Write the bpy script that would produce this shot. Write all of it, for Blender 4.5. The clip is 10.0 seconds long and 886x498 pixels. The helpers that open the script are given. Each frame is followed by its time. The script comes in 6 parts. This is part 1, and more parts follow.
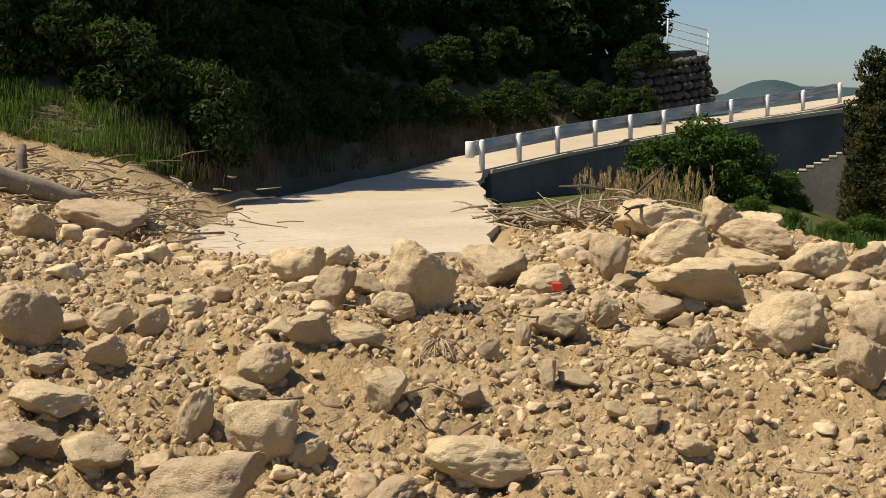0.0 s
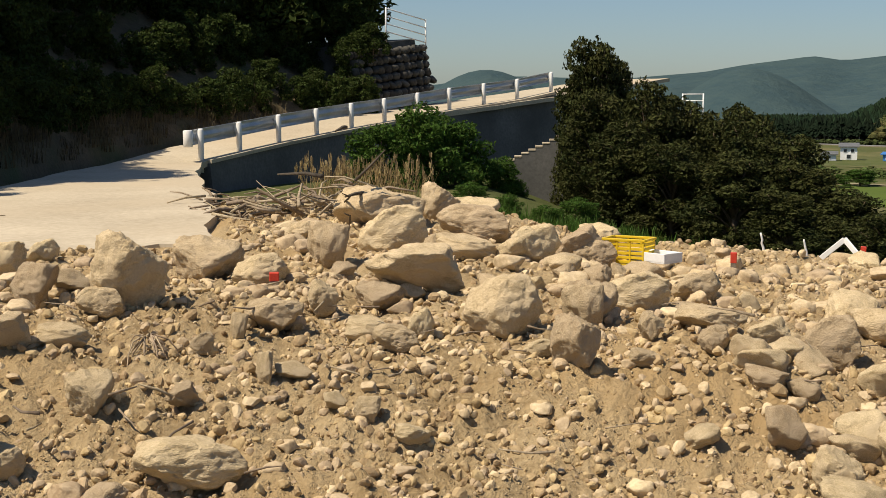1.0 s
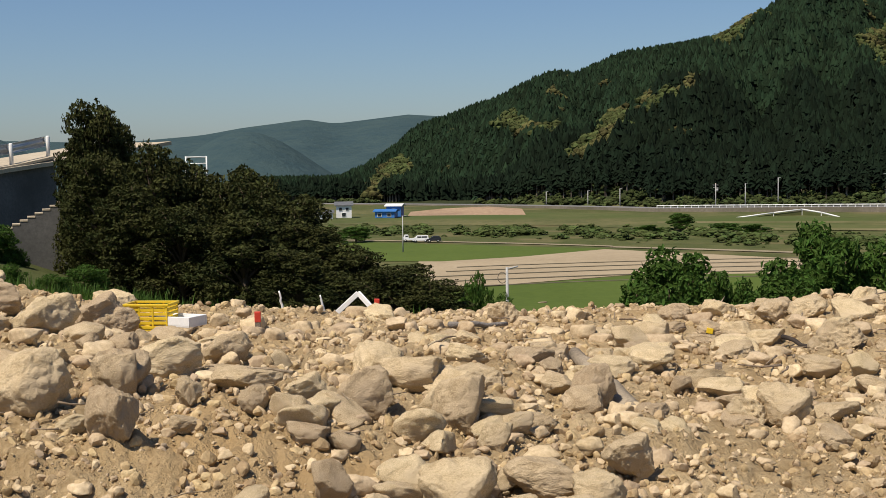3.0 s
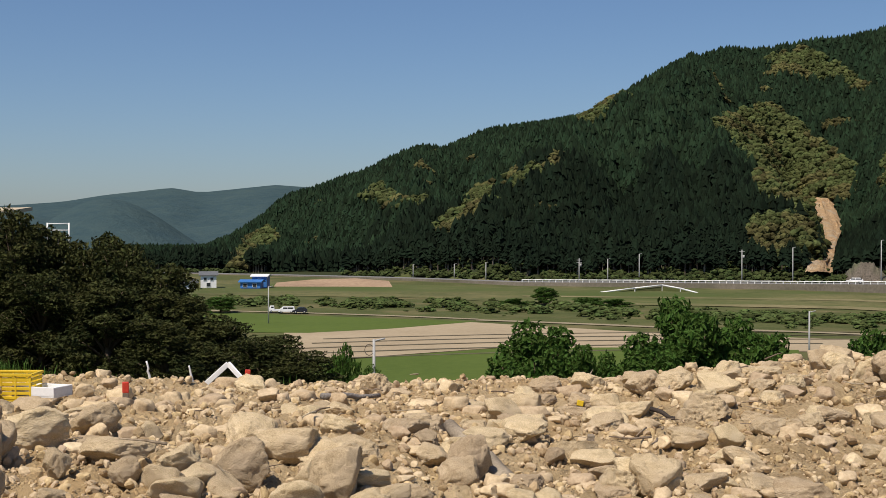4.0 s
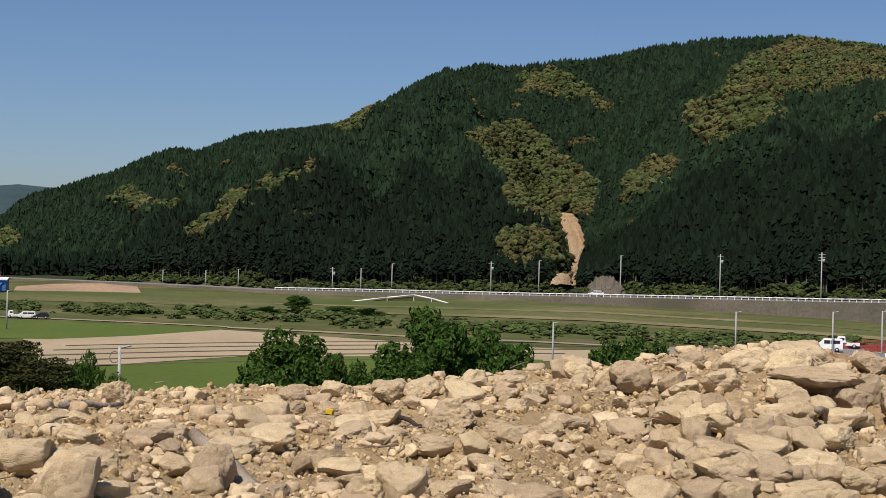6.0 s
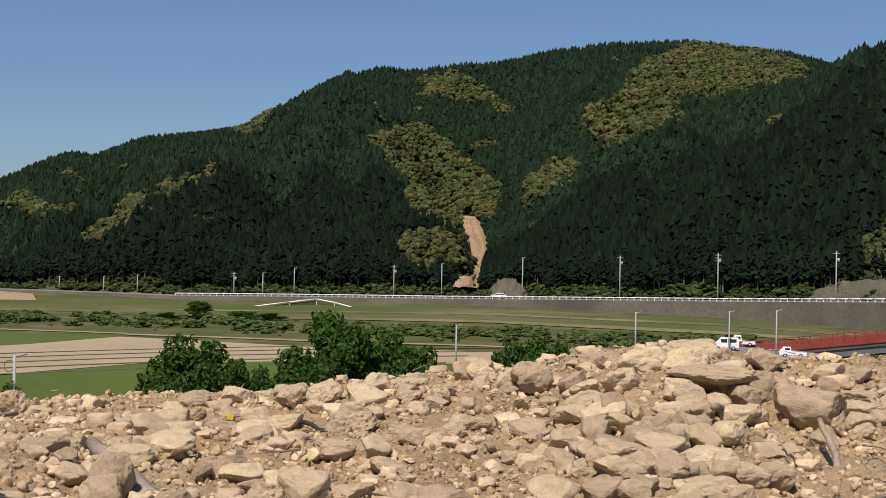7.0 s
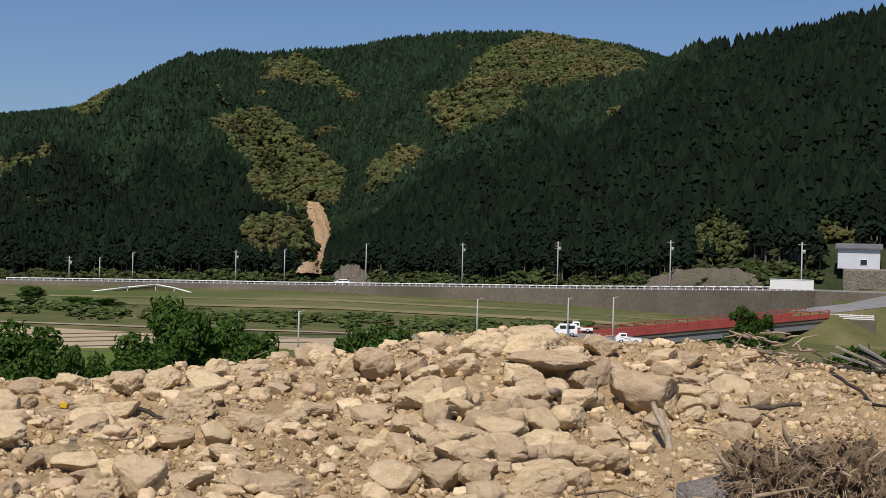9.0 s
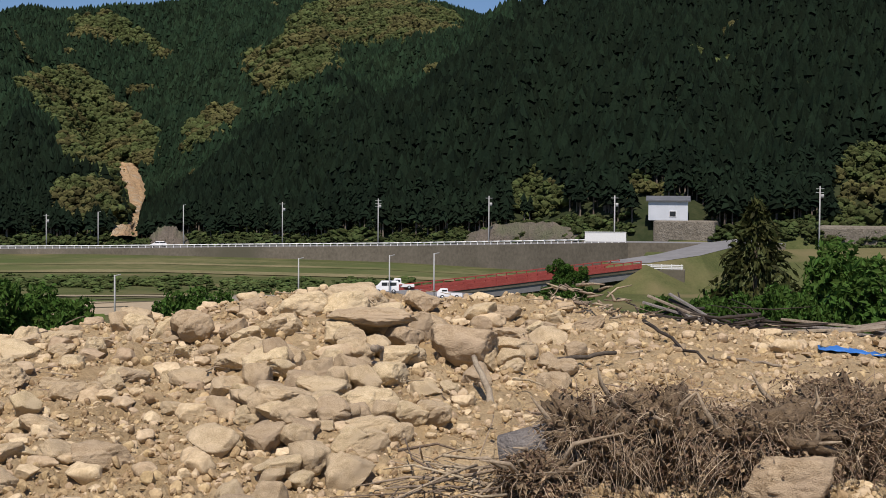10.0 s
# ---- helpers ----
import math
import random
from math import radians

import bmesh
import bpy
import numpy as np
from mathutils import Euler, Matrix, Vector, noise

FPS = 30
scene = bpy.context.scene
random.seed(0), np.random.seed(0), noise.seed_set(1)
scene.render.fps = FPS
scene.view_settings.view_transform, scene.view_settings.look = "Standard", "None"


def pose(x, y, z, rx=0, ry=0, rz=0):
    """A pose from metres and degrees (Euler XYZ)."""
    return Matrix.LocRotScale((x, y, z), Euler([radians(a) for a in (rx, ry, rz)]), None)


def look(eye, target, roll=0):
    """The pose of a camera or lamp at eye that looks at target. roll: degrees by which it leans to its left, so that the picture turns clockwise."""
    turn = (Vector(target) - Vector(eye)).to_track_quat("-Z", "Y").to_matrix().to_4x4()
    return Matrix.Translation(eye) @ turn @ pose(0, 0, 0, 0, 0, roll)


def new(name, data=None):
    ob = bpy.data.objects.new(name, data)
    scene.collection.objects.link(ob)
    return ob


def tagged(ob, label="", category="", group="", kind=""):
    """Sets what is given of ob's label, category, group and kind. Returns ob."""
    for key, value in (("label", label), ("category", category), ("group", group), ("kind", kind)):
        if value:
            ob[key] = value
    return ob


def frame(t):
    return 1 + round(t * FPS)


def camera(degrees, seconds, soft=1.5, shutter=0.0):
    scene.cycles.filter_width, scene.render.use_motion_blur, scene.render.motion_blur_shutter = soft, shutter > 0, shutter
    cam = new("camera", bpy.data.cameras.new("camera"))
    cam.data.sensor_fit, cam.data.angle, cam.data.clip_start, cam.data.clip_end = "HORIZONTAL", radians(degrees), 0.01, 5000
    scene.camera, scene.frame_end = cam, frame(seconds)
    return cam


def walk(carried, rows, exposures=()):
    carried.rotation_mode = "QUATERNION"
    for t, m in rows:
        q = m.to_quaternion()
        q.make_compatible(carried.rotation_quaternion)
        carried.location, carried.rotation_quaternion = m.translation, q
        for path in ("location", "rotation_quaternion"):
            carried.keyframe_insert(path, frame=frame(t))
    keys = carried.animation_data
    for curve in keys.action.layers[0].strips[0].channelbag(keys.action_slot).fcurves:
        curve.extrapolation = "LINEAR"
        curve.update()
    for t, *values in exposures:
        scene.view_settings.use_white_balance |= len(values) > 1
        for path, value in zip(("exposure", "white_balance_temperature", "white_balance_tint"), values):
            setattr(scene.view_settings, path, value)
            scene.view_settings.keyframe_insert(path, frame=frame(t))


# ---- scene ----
cam = camera(38.38, 10.0, soft=0.8)
# seconds, place, turn (degrees)
PATH = [
    (0.0, 0.000, 0.000, 1.700, 84.00, -0.00, 0.00),
    (0.5, 0.039, 0.093, 1.685, 83.86, 0.00, -6.80),
    (1.0, 0.077, 0.187, 1.670, 83.52, 0.09, -12.36),
    (1.5, 0.090, 0.217, 1.657, 82.93, 1.13, -17.97),
    (2.0, 0.103, 0.247, 1.644, 84.11, 0.16, -22.65),
    (2.5, 0.043, 0.289, 1.650, 84.84, 2.33, -28.28),
    (3.0, -0.018, 0.331, 1.657, 86.13, 0.98, -34.52),
    (3.2, -0.035, 0.336, 1.656, 86.87, 1.04, -36.30),
    (4.3, -0.096, 0.358, 1.651, 89.73, -0.47, -41.73),
    (4.5, -0.091, 0.358, 1.650, 89.44, -0.73, -42.85),
    (5.0, -0.078, 0.359, 1.647, 89.27, -0.79, -46.30),
    (5.5, -0.063, 0.368, 1.647, 89.52, -0.97, -49.24),
    (6.8, -0.052, 0.358, 1.643, 90.11, -1.12, -54.92),
    (7.0, -0.054, 0.353, 1.642, 90.06, -0.85, -55.89),
    (7.5, -0.049, 0.353, 1.642, 89.74, -0.77, -57.97),
    (8.0, -0.044, 0.352, 1.642, 89.76, -0.56, -59.82),
    (8.5, -0.042, 0.354, 1.640, 89.69, -1.04, -61.45),
    (9.0, -0.040, 0.356, 1.638, 89.58, -1.37, -62.92),
    (9.5, -0.012, 0.361, 1.635, 88.95, -1.16, -64.94),
    (10.0, 0.017, 0.367, 1.632, 87.81, -0.36, -71.00),
]
walk(cam, [(t, pose(x, y, z, a, b, c)) for t, x, y, z, a, b, c in PATH],
     [(0.0, 0.28, 6900, 10), (1.0, 0.20, 6850, 10), (2.0, 0.13, 6650, 11), (3.0, 0.08, 6400, 12), (4.5, 0.02, 6250, 14), (7.0, 0.0, 6200, 15), (10.0, -0.06, 6050, 16)])

# ---- daylight: high sun from the west of the road, hazy blue sky ----
SUN_AZ, SUN_EL = -103.0, 58.0
world = bpy.data.worlds.new("sky")
scene.world = world
world.use_nodes = True
wn = world.node_tree.nodes
sky = wn.new("ShaderNodeTexSky")
sky.sky_type = 'NISHITA'
sky.sun_disc = False
sky.sun_elevation = radians(SUN_EL)
sky.sun_rotation = radians(SUN_AZ)
sky.dust_density = 0.7
sky.air_density = 1.0
sky.ozone_density = 7.0
wn["Background"].inputs["Strength"].default_value = 0.081
world.node_tree.links.new(sky.outputs[0], wn["Background"].inputs["Color"])
sun = new("sun", bpy.data.lights.new("sun", 'SUN'))
sun.data.energy, sun.data.angle, sun.data.color = 5.0, radians(0.6), (1.0, 0.90, 0.75)
sd = Vector((math.sin(radians(SUN_AZ)) * math.cos(radians(SUN_EL)), math.cos(radians(SUN_AZ)) * math.cos(radians(SUN_EL)), math.sin(radians(SUN_EL))))
sun.matrix_world = look(tuple(sd * 60), (0, 0, 0))


# ---- materials ----
def mat(name, dark, light, scale=3.0, fine=25.0, rough=0.9, bump=0.3, metal=0.0, island=0.0, rand=0.0, third=None, dist=0.02, leaf=0.0, spec=0.3):
    """Two colours mixed by coarse and fine noise, with relief; island or rand: spread of brightness from piece to piece."""
    m = bpy.data.materials.new(name)
    m.use_nodes = True
    n, l = m.node_tree.nodes, m.node_tree.links
    b = n["Principled BSDF"]
    tc = n.new("ShaderNodeTexCoord")
    n1, n2 = n.new("ShaderNodeTexNoise"), n.new("ShaderNodeTexNoise")
    for q, s, d in ((n1, scale, 5), (n2, fine, 6)):
        q.inputs["Scale"].default_value, q.inputs["Detail"].default_value, q.inputs["Roughness"].default_value = s, d, 0.65
        l.new(tc.outputs["Object"], q.inputs["Vector"])
    add = n.new("ShaderNodeMath")
    add.operation = 'ADD'
    l.new(n1.outputs["Fac"], add.inputs[0])
    l.new(n2.outputs["Fac"], add.inputs[1])
    ramp = n.new("ShaderNodeMapRange")
    ramp.inputs["From Min"].default_value, ramp.inputs["From Max"].default_value = 0.72, 1.28
    l.new(add.outputs[0], ramp.inputs["Value"])
    mix = n.new("ShaderNodeMix")
    mix.data_type = 'RGBA'
    mix.inputs["A"].default_value, mix.inputs["B"].default_value = (*dark, 1), (*light, 1)
    l.new(ramp.outputs["Result"], mix.inputs["Factor"])
    out = mix.outputs["Result"]
    if third:
        n3 = n.new("ShaderNodeTexNoise")
        n3.inputs["Scale"].default_value, n3.inputs["Detail"].default_value = scale * 0.45, 4
        l.new(tc.outputs["Object"], n3.inputs["Vector"])
        r3 = n.new("ShaderNodeMapRange")
        r3.inputs["From Min"].default_value, r3.inputs["From Max"].default_value = 0.5, 0.68
        l.new(n3.outputs["Fac"], r3.inputs["Value"])
        mx = n.new("ShaderNodeMix")
        mx.data_type = 'RGBA'
        mx.inputs["B"].default_value = (*third, 1)
        l.new(out, mx.inputs["A"])
        l.new(r3.outputs["Result"], mx.inputs["Factor"])
        out = mx.outputs["Result"]
    if island or rand:
        src = n.new("ShaderNodeNewGeometry").outputs["Random Per Island"] if island else n.new("ShaderNodeObjectInfo").outputs["Random"]
        amt = island or rand
        mr = n.new("ShaderNodeMapRange")
        mr.inputs["To Min"].default_value, mr.inputs["To Max"].default_value = 1 - amt, 1 + amt
        l.new(src, mr.inputs["Value"])
        hs = n.new("ShaderNodeHueSaturation")
        l.new(mr.outputs["Result"], hs.inputs["Value"])
        mh = n.new("ShaderNodeMapRange")
        mh.inputs["To Min"].default_value, mh.inputs["To Max"].default_value = 0.5 - 0.03 * amt, 0.5 + 0.03 * amt
        l.new(src, mh.inputs["Value"])
        l.new(mh.outputs["Result"], hs.inputs["Hue"])
        l.new(out, hs.inputs["Color"])
        out = hs.outputs["Color"]
    l.new(out, b.inputs["Base Color"])
    b.inputs["Roughness"].default_value, b.inputs["Metallic"].default_value = rough, metal
    b.inputs["Specular IOR Level"].default_value = spec
    if leaf:
        tr = n.new("ShaderNodeBsdfTranslucent")
        l.new(out, tr.inputs["Color"])
        ms = n.new("ShaderNodeMixShader")
        ms.inputs[0].default_value = leaf
        l.new(b.outputs[0], ms.inputs[1])
        l.new(tr.outputs[0], ms.inputs[2])
        l.new(ms.outputs[0], n["Material Output"].inputs["Surface"])
    if bump:
        bp = n.new("ShaderNodeBump")
        bp.inputs["Strength"].default_value, bp.inputs["Distance"].default_value = bump, dist
        l.new(add.outputs[0], bp.inputs["Height"])
        l.new(bp.outputs["Normal"], b.inputs["Normal"])
    return m


M_SOIL = mat("sandy_soil", (0.29, 0.20, 0.095), (0.60, 0.455, 0.26), 1.2, 30, bump=1.0, third=(0.45, 0.31, 0.15), dist=0.05)
M_STONE = mat("granite_stone", (0.38, 0.28, 0.155), (0.70, 0.56, 0.36), 2.5, 34, bump=0.8, rand=0.2, third=(0.50, 0.39, 0.25))
M_RUBBLE = mat("granite_rubble", (0.37, 0.27, 0.155), (0.64, 0.505, 0.325), 3, 35, bump=0.5, island=0.2)
M_CONCRETE = mat("pale_concrete", (0.37, 0.31, 0.22), (0.55, 0.475, 0.355), 0.5, 14, bump=0.15, third=(0.47, 0.39, 0.275))
M_WALL = mat("dark_mottled_concrete", (0.09, 0.09, 0.085), (0.17, 0.165, 0.155), 0.7, 12, bump=0.25, third=(0.07, 0.07, 0.065))
M_ASPHALT = mat("asphalt", (0.15, 0.147, 0.143), (0.23, 0.226, 0.22), 0.4, 20, bump=0.1)
M_WHITE = mat("white_paint", (0.72, 0.72, 0.70), (0.82, 0.82, 0.80), 4, 40, rough=0.45, bump=0.05)
M_STEEL = mat("galvanised_steel", (0.42, 0.43, 0.44), (0.60, 0.61, 0.62), 3, 60, rough=0.45, bump=0.05, metal=0.55)
M_GRASS = mat("grass", (0.05, 0.064, 0.021), (0.112, 0.118, 0.045), 0.15, 2.5, bump=0.5, third=(0.15, 0.13, 0.062), dist=0.2, spec=0.06)
M_PADDY = mat("green_field", (0.068, 0.100, 0.021), (0.096, 0.132, 0.029), 0.03, 1.2, bump=0.3, dist=0.1, spec=0.06)
M_DRYFIELD = mat("ploughed_dry_field", (0.30, 0.235, 0.145), (0.40, 0.32, 0.205), 0.05, 1.5, bump=0.3, dist=0.1)
# dark cedar green, deepened for needle self-shadow that the plain cones lack
M_CEDAR = mat("self_shaded_cedar", (0.0054, 0.0108, 0.0060), (0.0118, 0.0200, 0.0102), 0.05, 1.4, bump=0.6, island=0.35, dist=0.5, spec=0.06)
M_BROAD = mat("broadleaf_foliage", (0.038, 0.052, 0.017), (0.088, 0.098, 0.034), 0.06, 1.2, bump=0.8, island=0.4, dist=0.5, spec=0.06)
# the blue-grey carries the haze over the far ridges
M_HAZEWOOD = mat("hazy_blue_woods", (0.034, 0.062, 0.072), (0.055, 0.086, 0.085), 0.012, 0.08, bump=0.6, dist=6, spec=0.06)
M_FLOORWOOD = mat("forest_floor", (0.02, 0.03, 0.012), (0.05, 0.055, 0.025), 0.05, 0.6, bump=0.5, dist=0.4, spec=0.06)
# leaf green darkened to include the tree shade on the hillside
M_SHRUB = mat("shaded_shrub_leaves", (0.024, 0.042, 0.010), (0.065, 0.085, 0.022), 0.6, 8, rough=0.55, bump=0, island=0.5, leaf=0.25, spec=0.06)
M_LEAF = mat("green_leaves", (0.035, 0.075, 0.012), (0.085, 0.15, 0.03), 0.6, 8, rough=0.55, bump=0, island=0.4, leaf=0.3, spec=0.06)
M_PINE = mat("dark_conifer_needles", (0.014, 0.024, 0.008), (0.080, 0.080, 0.025), 0.6, 8, rough=0.6, bump=0, island=0.5, leaf=0.2, spec=0.06)
M_BARK = mat("brown_bark", (0.07, 0.05, 0.03), (0.17, 0.13, 0.09), 3, 30, bump=0.8)
M_DEADWOOD = mat("weathered_wood", (0.17, 0.13, 0.09), (0.36, 0.30, 0.22), 4, 40, bump=0.6, rand=0.2)
M_STRAW = mat("dry_grass", (0.30, 0.22, 0.10), (0.50, 0.40, 0.22), 2, 20, bump=0, island=0.35, leaf=0.3, spec=0.06)
M_BLADE = mat("grass_blades", (0.08, 0.14, 0.02), (0.18, 0.25, 0.06), 2, 20, bump=0, island=0.35, leaf=0.3, spec=0.06)
M_DARKSTONE = mat("dark_dry_stone", (0.035, 0.035, 0.03), (0.10, 0.095, 0.085), 3, 20, bump=0.6, rand=0.35)


# ---- building helpers ----
def at(az, d):
    """A place by its bearing from the start of the walk (clockwise from y) and its distance."""
    return d * math.sin(radians(az)), d * math.cos(radians(az))


def mesh_from(name, verts, faces, material, smooth=True):
    me = bpy.data.meshes.new(name)
    me.from_pydata([tuple(v) for v in verts], [], [tuple(q) for q in faces])
    me.materials.append(material)
    if smooth:
        me.polygons.foreach_set("use_smooth", [True] * len(me.polygons))
    me.update()
    return me


def mesh_np(name, v, f, material, smooth=False):
    """A mesh from arrays of corners and of faces that all have the same number of sides."""
    v, f = np.asarray(v, dtype=np.float32), np.asarray(f, dtype=np.int32)
    me = bpy.data.meshes.new(name)
    me.vertices.add(len(v))
    me.vertices.foreach_set("co", v.ravel())
    me.loops.add(f.size)
    me.loops.foreach_set("vertex_index", f.ravel())
    me.polygons.add(len(f))
    me.polygons.foreach_set("loop_start", np.arange(len(f), dtype=np.int32) * f.shape[1])
    me.polygons.foreach_set("use_smooth", np.full(len(f), smooth))
    me.materials.append(material)
    me.update(calc_edges=True)
    me.validate()
    return me


def strew(name, kinds, pick, places, sizes, turns, material, smooth=False):
    """Many small copies of a few triangle shapes (corners, faces) in one mesh: which shape, where, how large, and turn matrices."""
    vs, fs, base = [], [], 0
    for k, (v, f) in enumerate(kinds):
        sel = np.nonzero(pick == k)[0]
        if not len(sel):
            continue
        v, f = np.asarray(v), np.asarray(f)
        w = np.einsum("nij,nvj->nvi", turns[sel], v[None] * sizes[sel][:, None, :]) + places[sel][:, None, :]
        vs.append(w.reshape(-1, 3))
        fs.append((f[None] + (np.arange(len(sel)) * len(v))[:, None, None] + base).reshape(-1, 3))
        base += len(sel) * len(v)
    return mesh_np(name, np.concatenate(vs), np.concatenate(fs), material, smooth)


def yaw(angles):
    c, q, o = np.cos(angles), np.sin(angles), np.zeros_like(angles)
    return np.stack([np.stack([c, -q, o], 1), np.stack([q, c, o], 1), np.stack([o, o, o + 1], 1)], 1)


def tumble(g, n):
    """Random turns in space, as matrices."""
    q = g.normal(size=(n, 4))
    q /= np.linalg.norm(q, axis=1)[:, None]
    w, x, y, z = q.T
    return np.stack([np.stack([1 - 2 * (y * y + z * z), 2 * (x * y - z * w), 2 * (x * z + y * w)], 1), np.stack([2 * (x * y + z * w), 1 - 2 * (x * x + z * z), 2 * (y * z - x * w)], 1), np.stack([2 * (x * z - y * w), 2 * (y * z + x * w), 1 - 2 * (x * x + y * y)], 1)], 1)


def thing(name, me, label, category, group="", kind=""):
    return tagged(new(name, me), label, category, group, kind)


def holder(name, place, label, category, group="", kind="", turn=0.0):
    e = tagged(new(name), label, category, group, kind)
    e.matrix_basis = pose(*place, 0, 0, turn)
    return e


def part(name, me, parent, label="", m=None):
    o = new(name, me)
    if label:
        o["label"] = label
    o.parent = parent
    if m is not None:
        o.matrix_basis = m
    return o


def box_data(sx, sy, sz, cx=0, cy=0, cz=0, bev=0.0):
    bm = bmesh.new()
    bmesh.ops.create_cube(bm, size=1)
    for v in bm.verts:
        v.co = Vector((v.co.x * sx + cx, v.co.y * sy + cy, v.co.z * sz + cz))
    if bev:
        bmesh.ops.bevel(bm, geom=bm.edges[:], offset=bev, segments=2, affect='EDGES', profile=0.5)
    return bm


def bm_mesh(name, bm, material, smooth=False):
    me = bpy.data.meshes.new(name)
    bm.to_mesh(me)
    bm.free()
    me.materials.append(material)
    if smooth:
        me.polygons.foreach_set("use_smooth", [True] * len(me.polygons))
    return me


def box(name, sx, sy, sz, material, cx=0, cy=0, cz=0, bev=0.0):
    return bm_mesh(name, box_data(sx, sy, sz, cx, cy, cz, bev), material)


def tube_arrays(points, radii, sides=7):
    """A tapered round bar through the points."""
    pts = [Vector(p) for p in points]
    verts, faces = [], []
    for i, p in enumerate(pts):
        d = (pts[min(i + 1, len(pts) - 1)] - pts[max(i - 1, 0)]).normalized()
        a = d.orthogonal().normalized() if abs(d.z) > 0.95 else d.cross(Vector((0, 0, 1))).normalized()
        b = d.cross(a)
        for k in range(sides):
            w = 2 * math.pi * k / sides
            verts.append(p + (a * math.cos(w) + b * math.sin(w)) * radii[i])
    for i in range(len(pts) - 1):
        for k in range(sides):
            k2 = (k + 1) % sides
            faces.append((i * sides + k, i * sides + k2, (i + 1) * sides + k2, (i + 1) * sides + k))
    faces.append(tuple(range(sides))[::-1])
    faces.append(tuple((len(pts) - 1) * sides + k for k in range(sides)))
    return verts, faces


def tube(name, points, radii, material, sides=7):
    if not isinstance(radii, (list, tuple)):
        radii = [radii] * len(points)
    v, q = tube_arrays(points, radii, sides)
    return mesh_from(name, v, q, material)


def merge(chunks):
    """Joins several (verts, faces) into one."""
    vs, fs, base = [], [], 0
    for v, q in chunks:
        vs.extend(v)
        fs.extend(tuple(i + base for i in g) for g in q)
        base += len(v)
    return vs, fs


def sheet(name, points, z, material, label, category, kind="structure", sub=1):
    """A flat sheet with the outline given by (bearing, distance) corners."""
    v = [(*at(a, d), z) for a, d in points]
    return thing(name, mesh_from(name, v, [tuple(range(len(v)))][:1], material, False), label, category, kind=kind)


def curve_of(xs, ys, x):
    return float(np.interp(x, xs, ys))


# ---- the lie of the land ----
# mound shape
MOUND_AZ = np.array([-24, -12, 0, 12, 22, 34, 45, 56, 64, 72, 82, 94.0])
MOUND_D = np.array([4, 5.6, 6.3, 7.2, 9, 12, 15, 20.0])
MOUND_Z = np.array([
    [0, .12, .33, .52, .68, .92, 1.20, 2.0],
    [0, .05, .30, .50, .52, .48, .62, 1.25],
    [0, .00, .28, .50, .48, .42, .27, .20],
    [0, .00, .28, .47, .42, .45, .50, -.5],
    [0, .00, .25, .42, .36, .20, .08, -1.3],
    [0, -.05, .08, .27, .27, .10, -.05, -1.9],
    [0, -.05, .00, .05, .13, .10, .00, -2.1],
    [0, -.05, .00, .05, .15, .30, .30, -1.6],
    [0, -.05, .00, .05, .20, .50, .62, -1.3],
    [0, .00, .05, .10, .12, .32, .60, -1.3],
    [0, .00, .05, .10, .10, .16, .25, -1.3],
    [0, .00, .05, .10, .10, .10, .05, -.9]])


def mound_raw(az, d):
    a = np.clip(az, MOUND_AZ[0], MOUND_AZ[-1])
    i = np.clip(np.searchsorted(MOUND_AZ, a) - 1, 0, len(MOUND_AZ) - 2)
    u = (a - MOUND_AZ[i]) / (MOUND_AZ[i + 1] - MOUND_AZ[i])
    u = u * u * (3 - 2 * u)
    dd = np.clip(d, MOUND_D[0], MOUND_D[-1])
    j = np.clip(np.searchsorted(MOUND_D, dd) - 1, 0, len(MOUND_D) - 2)
    w = (dd - MOUND_D[j]) / (MOUND_D[j + 1] - MOUND_D[j])
    z0 = MOUND_Z[i, j] * (1 - w) + MOUND_Z[i, j + 1] * w
    z1 = MOUND_Z[i + 1, j] * (1 - w) + MOUND_Z[i + 1, j + 1] * w
    return z0 * (1 - u) + z1 * u


def mound(az, d):
    """Height of the debris at a bearing and distance, smoothed along the way out."""
    return sum(k * mound_raw(az, d * s) for k, s in ((0.2, 0.94), (0.2, 0.97), (0.2, 1.0), (0.2, 1.03), (0.2, 1.06)))


def heave(x, y, z):
    """Slow rise and fall of the debris on top of the mound's shape."""
    return 0.07 * noise.fractal(Vector((x, y, 0.3 * z)) * 0.9, 1.0, 2.0, 3)


def crumble(x, y, z):
    """Heave, lumps and clods of the loose soil."""
    q = Vector((x, y, 0.3 * z))
    return heave(x, y, z) + 0.05 * noise.fractal(q * 5, 0.7, 2.0, 4) + 0.03 * noise.fractal(q * 17, 0.6, 2.0, 3)


def mound_xy(x, y):
    return float(mound(np.array([math.degrees(math.atan2(x, y))]), np.array([math.hypot(x, y)]))[0])


ROAD_AZ, ROAD_D, ROAD_Z = (20, 30, 43.8, 55.8, 68.5, 79.2, 100), (560, 470, 360, 345, 300, 245, 235), (-13.1, -12.8, -12.0, -11.5, -9.2, -6.2, -6.0)
FAR_AZ = (5, 12.3, 13.8, 16, 20, 23.8, 25.6, 28.4, 29.7, 33, 36, 48)
FAR_EL = (.4, .9, 1.25, 1.25, 1.1, 1.4, 1.7, 2.05, 1.85, 2.2, 2.0, 1.5)
SKY_AZ = (5, 26, 27.8, 30.1, 31.75, 33.3, 36.6, 38.3, 39.6, 40.5, 42.4, 45.7, 46.6, 48.4, 49.6, 51.3, 52.9, 54.4, 56.6, 59.4, 60.8, 62.6, 66, 68.3, 70.3, 72.7, 80, 100)
